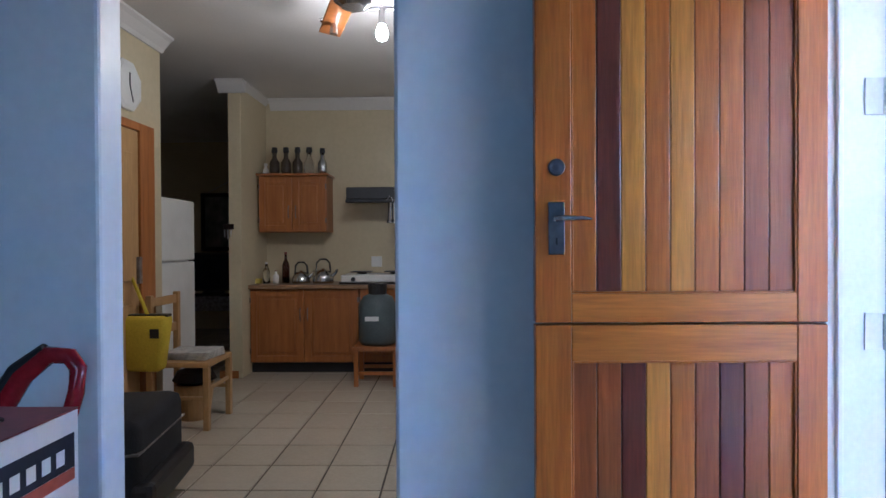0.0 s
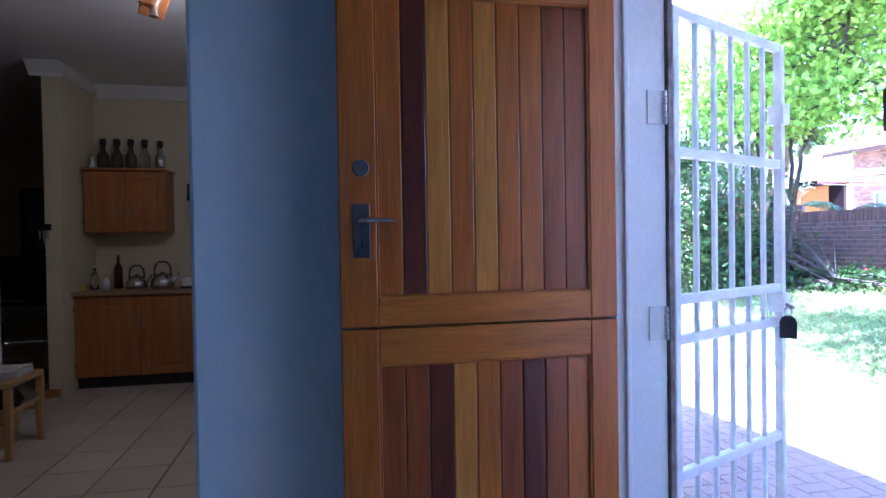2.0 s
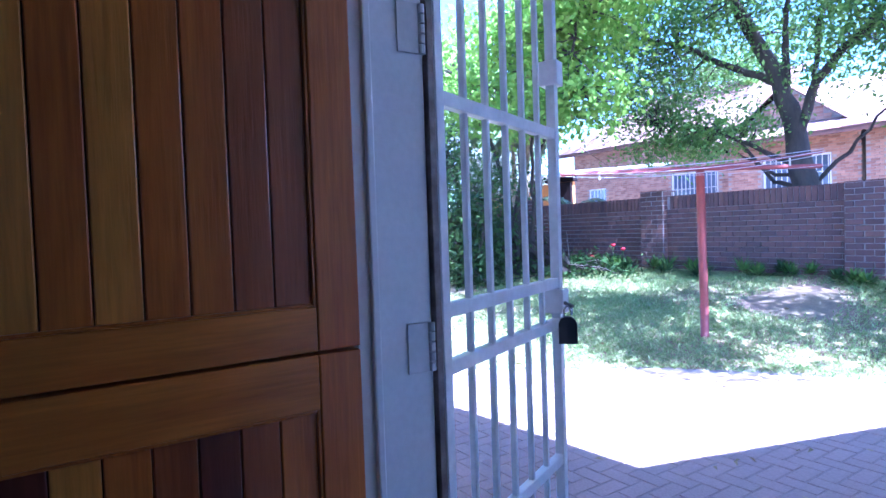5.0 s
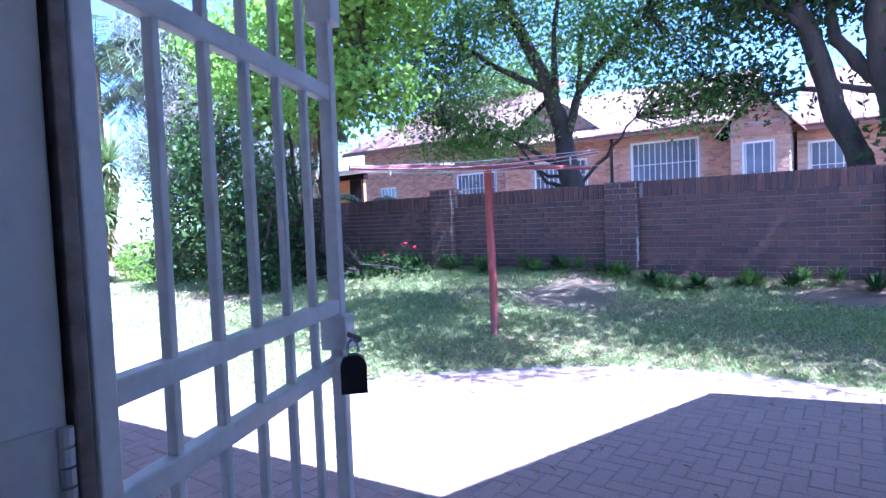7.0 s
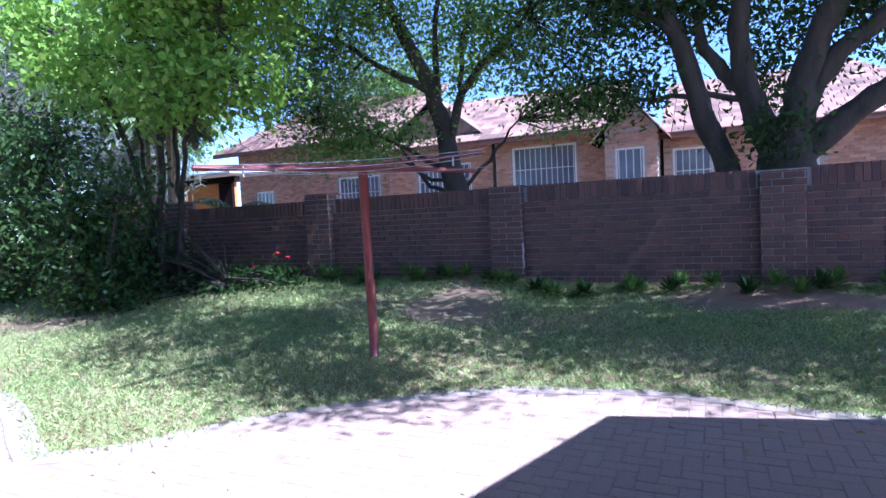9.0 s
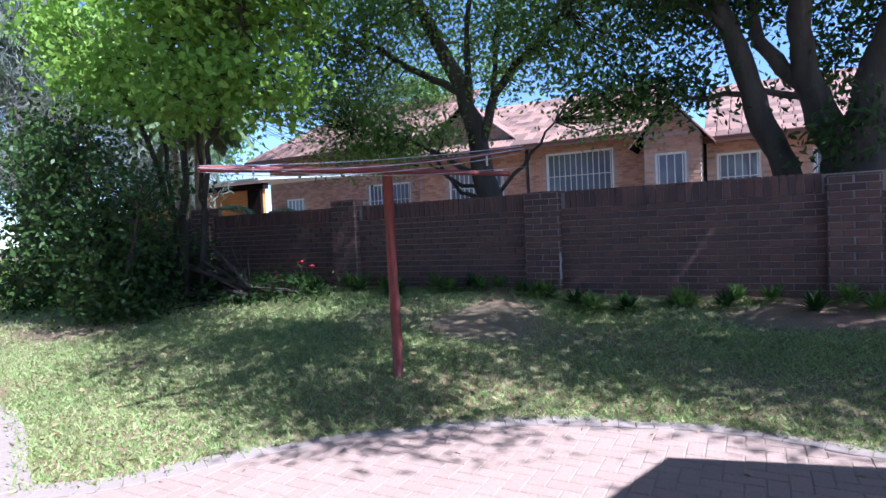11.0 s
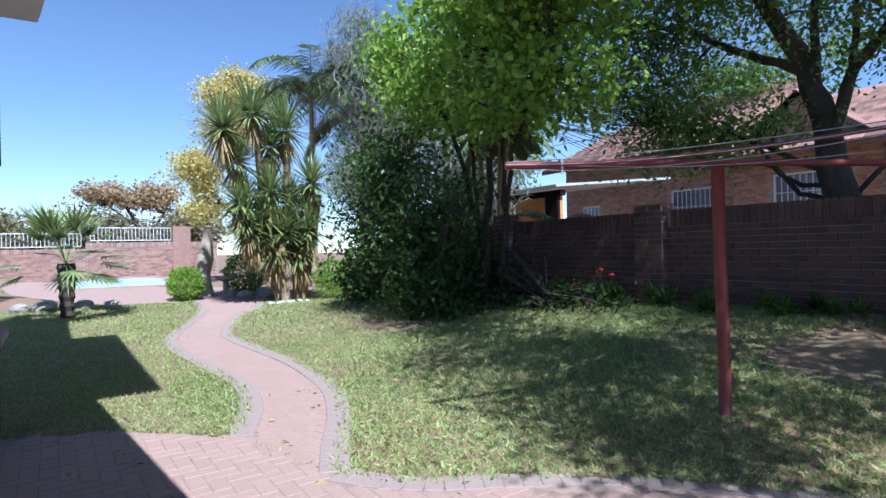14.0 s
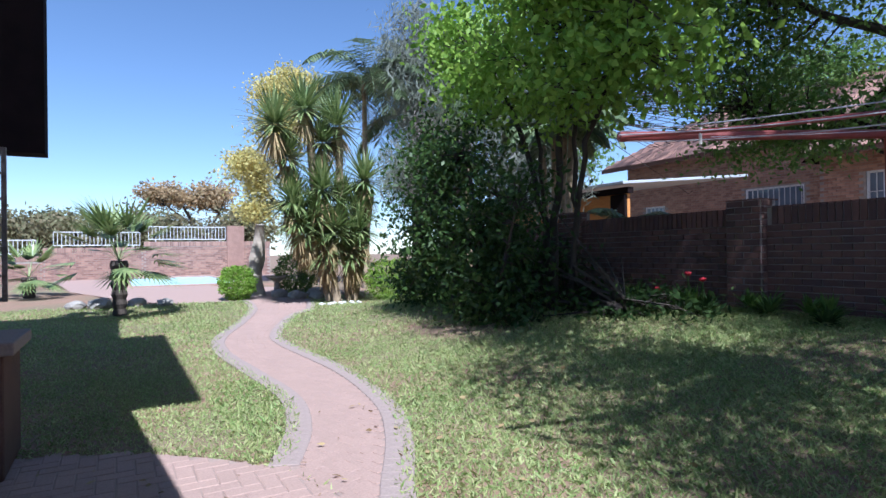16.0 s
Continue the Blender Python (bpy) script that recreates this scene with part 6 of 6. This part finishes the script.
wb = thing("wine_box", "white and maroon cardboard wine box with a carry cord", "box", "", (0.65, -1.92, 0.632), 90)
M_CARD = material("white_card", (0.75, 0.73, 0.72), (0.7, 0.68, 0.67), rough=0.5, bump=0.02, amount=0.06)
M_MAROON = material("maroon_card", (0.20, 0.035, 0.035), (0.16, 0.03, 0.03), rough=0.45, bump=0.02)
M_NAVY = material("navy_label", (0.012, 0.014, 0.03), bump=0)
M_ORNG = material("orange_label", (0.62, 0.13, 0.07), bump=0)
part("carton", boxed((-0.09, -0.16, 0), (0.10, 0.20, 0.268), 0.002), M_CARD, wb)
part("top_panel", boxed((-0.09, -0.16, 0.2685), (0.10, 0.20, 0.272)), M_MAROON, wb)
part("band", boxed((0.1005, -0.16, 0.155), (0.1015, 0.185, 0.225)), M_NAVY, wb)
part("stripe", boxed((0.1005, -0.16, 0.130), (0.1015, 0.185, 0.154)), M_ORNG, wb)
part("cord", tube(bmesh.new(), [(0.02, -0.16, 0.30), (0.02, -0.05, 0.325), (0.02, 0.04, 0.31), (0.02, 0.10, 0.275)], 0.004, 6), M_BLACK, wb, "black carry cord")


def lettering(words, size, m, mat, parent, lab):
    cu = bpy.data.curves.new("lettering", "FONT")
    cu.body, cu.size, cu.extrude = words, size, 0.0004
    cu.align_x = "LEFT"
    tmp = bpy.data.objects.new("tmp", cu)
    me = bpy.data.meshes.new_from_object(tmp)
    bpy.data.objects.remove(tmp)
    me.materials.append(mat)
    attach("lettering", me, parent, lab, m)


lettering("SELECT", 0.026, Matrix.Translation((0.1022, 0.02, 0.09)) @ pose(0, 0, 0, 90, 0, 90), M_RUSTY, wb, "grey printed word")
for k in range(7):
    part("mark", boxed((0.1016, -0.11 + k * 0.04, 0.170), (0.1020, -0.11 + k * 0.04 + 0.024, 0.200)), M_CARD, wb, "pale printed shape")


# floor tiles ------------------------------------------------------------------
def floor_tiles():
    s = 0.33
    v, f = chamfer_block(s - 0.010, s - 0.010, 0.008, 0.002)
    me = mesh_of("tile", v, f, M_TILE)
    fl = bpy.data.objects["floor"]
    rest = []
    for i in range(-21, 14):
        for j in range(-18, 1):
            x, y = (i + 0.5) * s + 0.05, (j + 0.5) * s - 0.09
            if y > -0.1:
                continue
            if -4.4 < x < -0.3 and -3.05 < y < -0.6 and len(fl.children) < 290:
                attach("tile", me, fl, at=pose(x, y, -0.008))
            else:
                rest.append((v, f, pose(x, y, -0.008)))
    V, F = many(rest)
    attach("tiles", mesh_of("tiles", V, F, M_TILE), fl)["kind"] = "stuff"


floor_tiles()


# terrace pavers in herringbone ------------------------------------------------
def pavers():
    w, l, h = 0.105, 0.21, 0.05
    v, f = chamfer_block(l - 0.005, w - 0.005, h, 0.005)
    me = mesh_of("paver", v, f, M_PAVER)
    inner = [(x, y) for x, y in TERRACE]
    spots = []
    for i in range(-70, 70):
        for j in range(-70, 70):
            for kind in (0, 1):
                # one horizontal and one upright brick per step of the stair pattern
                if kind == 0 and (i - j) % 4 == 0:
                    c, a = (i * w + w, j * w + w / 2), 0
                elif kind == 1 and (i - j) % 4 == 3:
                    c, a = (i * w + w / 2, j * w + w), 90
                else:
                    continue
                x, y = c[0] - 1.5, c[1] + 2.5
                if y > 0.27 and inside(x, y, inner) and all((x - p.x) ** 2 + (y - p.y) ** 2 > 0.115 ** 2 for p in KB):
                    spots.append((x, y, a))
    near = sorted(spots, key=lambda s: (s[0] + 1.0) ** 2 + (s[1] - 3.9) ** 2)
    for x, y, a in near[:300]:
        attach("paver", me, terrace_bed, at=pose(x, y, -0.195 + random.uniform(-0.0015, 0.0015), random.uniform(-0.5, 0.5), random.uniform(-0.5, 0.5), a))
    V, F = many([(v, f, pose(x, y, -0.195 + random.uniform(-0.0015, 0.0015), random.uniform(-0.5, 0.5), random.uniform(-0.5, 0.5), a)) for x, y, a in near[300:]])
    attach("pavers", mesh_of("pavers", V, F, M_PAVERI), terrace_bed)["kind"] = "stuff"
    # edge course along the curve
    ve, fe = chamfer_block(0.115, 0.2, 0.06, 0.006)
    mek = mesh_of("edge_paver", ve, fe, M_KERB)
    ed = spline(KERB, 70)
    for a, b in zip(ed, ed[1:]):
        m = a.lerp(b, 0.5)
        attach("edge_paver", mek, terrace_bed, at=pose(m.x, m.y, -0.199, random.uniform(-1, 1), random.uniform(-1, 1), math.degrees(math.atan2(b.y - a.y, b.x - a.x)) + random.uniform(-1.5, 1.5)))
    # garden path: courses across, with edges
    rest = []
    vp, fp = chamfer_block(0.205, 0.10, 0.05, 0.004)
    n = 170
    L, R = spline(PATH_L, n), spline(PATH_R, n)
    for i in range(n):
        a, b = L[i].lerp(L[i + 1], 0.5), R[i].lerp(R[i + 1], 0.5)
        wd = (b - a).length
        ang = math.degrees(math.atan2(b.y - a.y, b.x - a.x))
        m = max(3, int((wd - 0.34) / 0.21))
        for k in range(m):
            u = (0.17 + (wd - 0.34) * (k + 0.5 + (0.25 if i % 2 else -0.25)) / m) / wd
            p = a.lerp(b, u)
            rest.append((vp, fp, pose(p.x, p.y, ground_z(p.x, p.y) - 0.045 + random.uniform(-0.001, 0.001), 0, 0, ang + random.uniform(-1, 1))))
    V, F = many(rest)
    attach("pavers", mesh_of("pavers", V, F, M_PAVERI), path_bed)["kind"] = "stuff"
    for side in (PATH_L, PATH_R):
        e = spline(side, 125)
        for a, b in zip(e, e[1:]):
            p = a.lerp(b, 0.5)
            attach("edge_paver", mek, path_bed, at=pose(p.x, p.y, ground_z(p.x, p.y) - 0.048, random.uniform(-1, 1), random.uniform(-1, 1), math.degrees(math.atan2(b.y - a.y, b.x - a.x))))


pavers()


# bricks of the garden wall ------------------------------------------------------
def wall_bricks():
    g = bpy.data.objects["wall_garden"]
    bl, bh = 0.232, 0.0865
    v, f = chamfer_block(bl - 0.012, bh - 0.013, 0.018, 0.004)
    vs, fs = chamfer_block(bh - 0.012, bl - 0.012, 0.02, 0.004)
    vh, fh = chamfer_block(0.118, bh - 0.013, 0.018, 0.004)
    me = mesh_of("brick", v, f, M_BRICKO)
    spots = []
    for r in range(18):
        z = 1.70 - 0.225 - bh * (r + 0.5)
        if z < -0.1:
            continue
        x = -14.4 + (bl / 2 if r % 2 else 0)
        while x < 10:
            if not any(px + 0.09 < x < px + 0.41 for px, _ in PIERS):
                spots.append((x, z))
            x += bl
    near = sorted(spots, key=lambda s: abs(s[0] + 2.4) + 0.3 * abs(s[1] - 1.0))
    for x, z in near[:300]:
        attach("brick", me, g, at=pose(x, WALL_Y + 0.013, z, 90 + random.uniform(-1, 1), 0, random.uniform(-0.6, 0.6)))
    items = [(v, f, pose(x, WALL_Y + 0.013, z, 90 + random.uniform(-1, 1), 0, random.uniform(-0.6, 0.6))) for x, z in near[300:]]
    x = -14.4
    while x < 10:
        if not any(px - 0.05 < x < px + 0.55 for px, _ in PIERS):
            items.append((vs, fs, pose(x, WALL_Y + 0.013, 1.70 - 0.113, 90 + random.uniform(-1, 1), 0, 0)))
            items.append((vs, fs, pose(x, WALL_Y + 0.11, 1.698, random.uniform(-0.5, 0.5), 0, 0)))
        x += bh
    V, F = many(items)
    attach("bricks", mesh_of("bricks", V, F, M_BRICK), g)["kind"] = "stuff"
    for i, (px, pz) in enumerate(PIERS):
        it = []
        r = 0
        while True:
            z = pz - 0.09 - bh * (r + 0.5)
            if z < -0.1:
                break
            if r % 2:
                it.append((v, f, pose(px + 0.254, WALL_Y - 0.099, z, 90, 0, 0)))
                it += [(vh, fh, pose(px + u, WALL_Y - 0.099, z, 90, 0, 0)) for u in (0.068, 0.440)]
            else:
                it += [(v, f, pose(px + u, WALL_Y - 0.099, z, 90, 0, 0)) for u in (0.131, 0.377)]
            for sx, a in ((px + 0.008, -90), (px + 0.50, 90)):
                it.append((v, f, pose(sx, WALL_Y + 0.02, z, 90, 0, a)))
            r += 1
        for k in range(6):
            it.append((vs, fs, pose(px + 0.04 + 0.086 * k, WALL_Y + 0.01, pz - 0.092)))
            it.append((vs, fs, pose(px + 0.04 + 0.086 * k, WALL_Y + 0.17, pz - 0.093)))
        V, F = many(it)
        attach("bricks", mesh_of("bricks", V, F, M_BRICK), bpy.data.objects["wall_pier_%d" % (i + 1)])["kind"] = "stuff"


wall_bricks()


# grass and litter ---------------------------------------------------------------
def grass(n, region, length, seed, name="grass", mat=None, width=0.16):
    rng = np.random.default_rng(seed)
    x0, x1, y0, y1 = region
    p = np.column_stack([rng.uniform(x0, x1, n), rng.uniform(y0, y1, n)])
    p = p[(p[:, 1] > np.where(p[:, 0] < -9, -2.5, 0.4)) & (p[:, 1] < WALL_Y - 0.1) & ~inside_many(p, TERRACE) & ~inside_many(p, WALKWAY) & ~inside_many(p, POOLDECK)]
    keep = []
    for x, y in p:
        bare = noise.noise((x * 0.55, y * 0.8, 3.0)) + 0.32 * smooth01((y - 5.8) / 1.6) * smooth01((x + 5.5) / 3) - 0.5 * smooth01((-4.2 - x) / 1.0) * smooth01((5.5 - y) / 1.5)
        keep.append(bare < 0.5 + rng.uniform(-0.12, 0.12))
    p = p[np.array(keep)]
    z = np.array([ground_z(x, y) for x, y in p])
    q = np.column_stack([p, z - 0.008])
    d = rng.normal(size=(len(q), 3)) * 0.75
    d[:, 2] = 0.5
    ob = new(name, quads_mesh(name, leaf_quads(rng, q, length, width, 0, d), mat or M_GRASS))
    tagged(ob, "short sun-bleached lawn grass with worn patches", "grass", kind="stuff")


grass(340000, (-9.0, 3.0, 0.3, 9.0), 0.048, 81)
grass(90000, (-7.5, 3.0, 2.3, 8.8), 0.065, 83, "coarse_grass", M_TUFT, 0.2)
grass(95000, (-17.5, -9.0, -2.5, 9.0), 0.07, 82)
rngl = np.random.default_rng(91)
pts = []
while len(pts) < 420:
    x, y = rngl.uniform(-6, 2.5), rngl.uniform(0.5, 8.2)
    pts.append((x, y, ground_z(x, y) + (0.004 if inside(x, y, TERRACE) else 0.03)))
pts = np.array(pts)
dl = rngl.normal(size=(420, 3))
dl[:, 2] *= 0.15
ob = new("leaf_litter", quads_mesh("leaf_litter", leaf_quads(rngl, pts, 0.06, 0.5, 0, dl), M_STRAW))
tagged(ob, "scattered dry fallen leaves on paving and lawn", "leaves", kind="stuff")
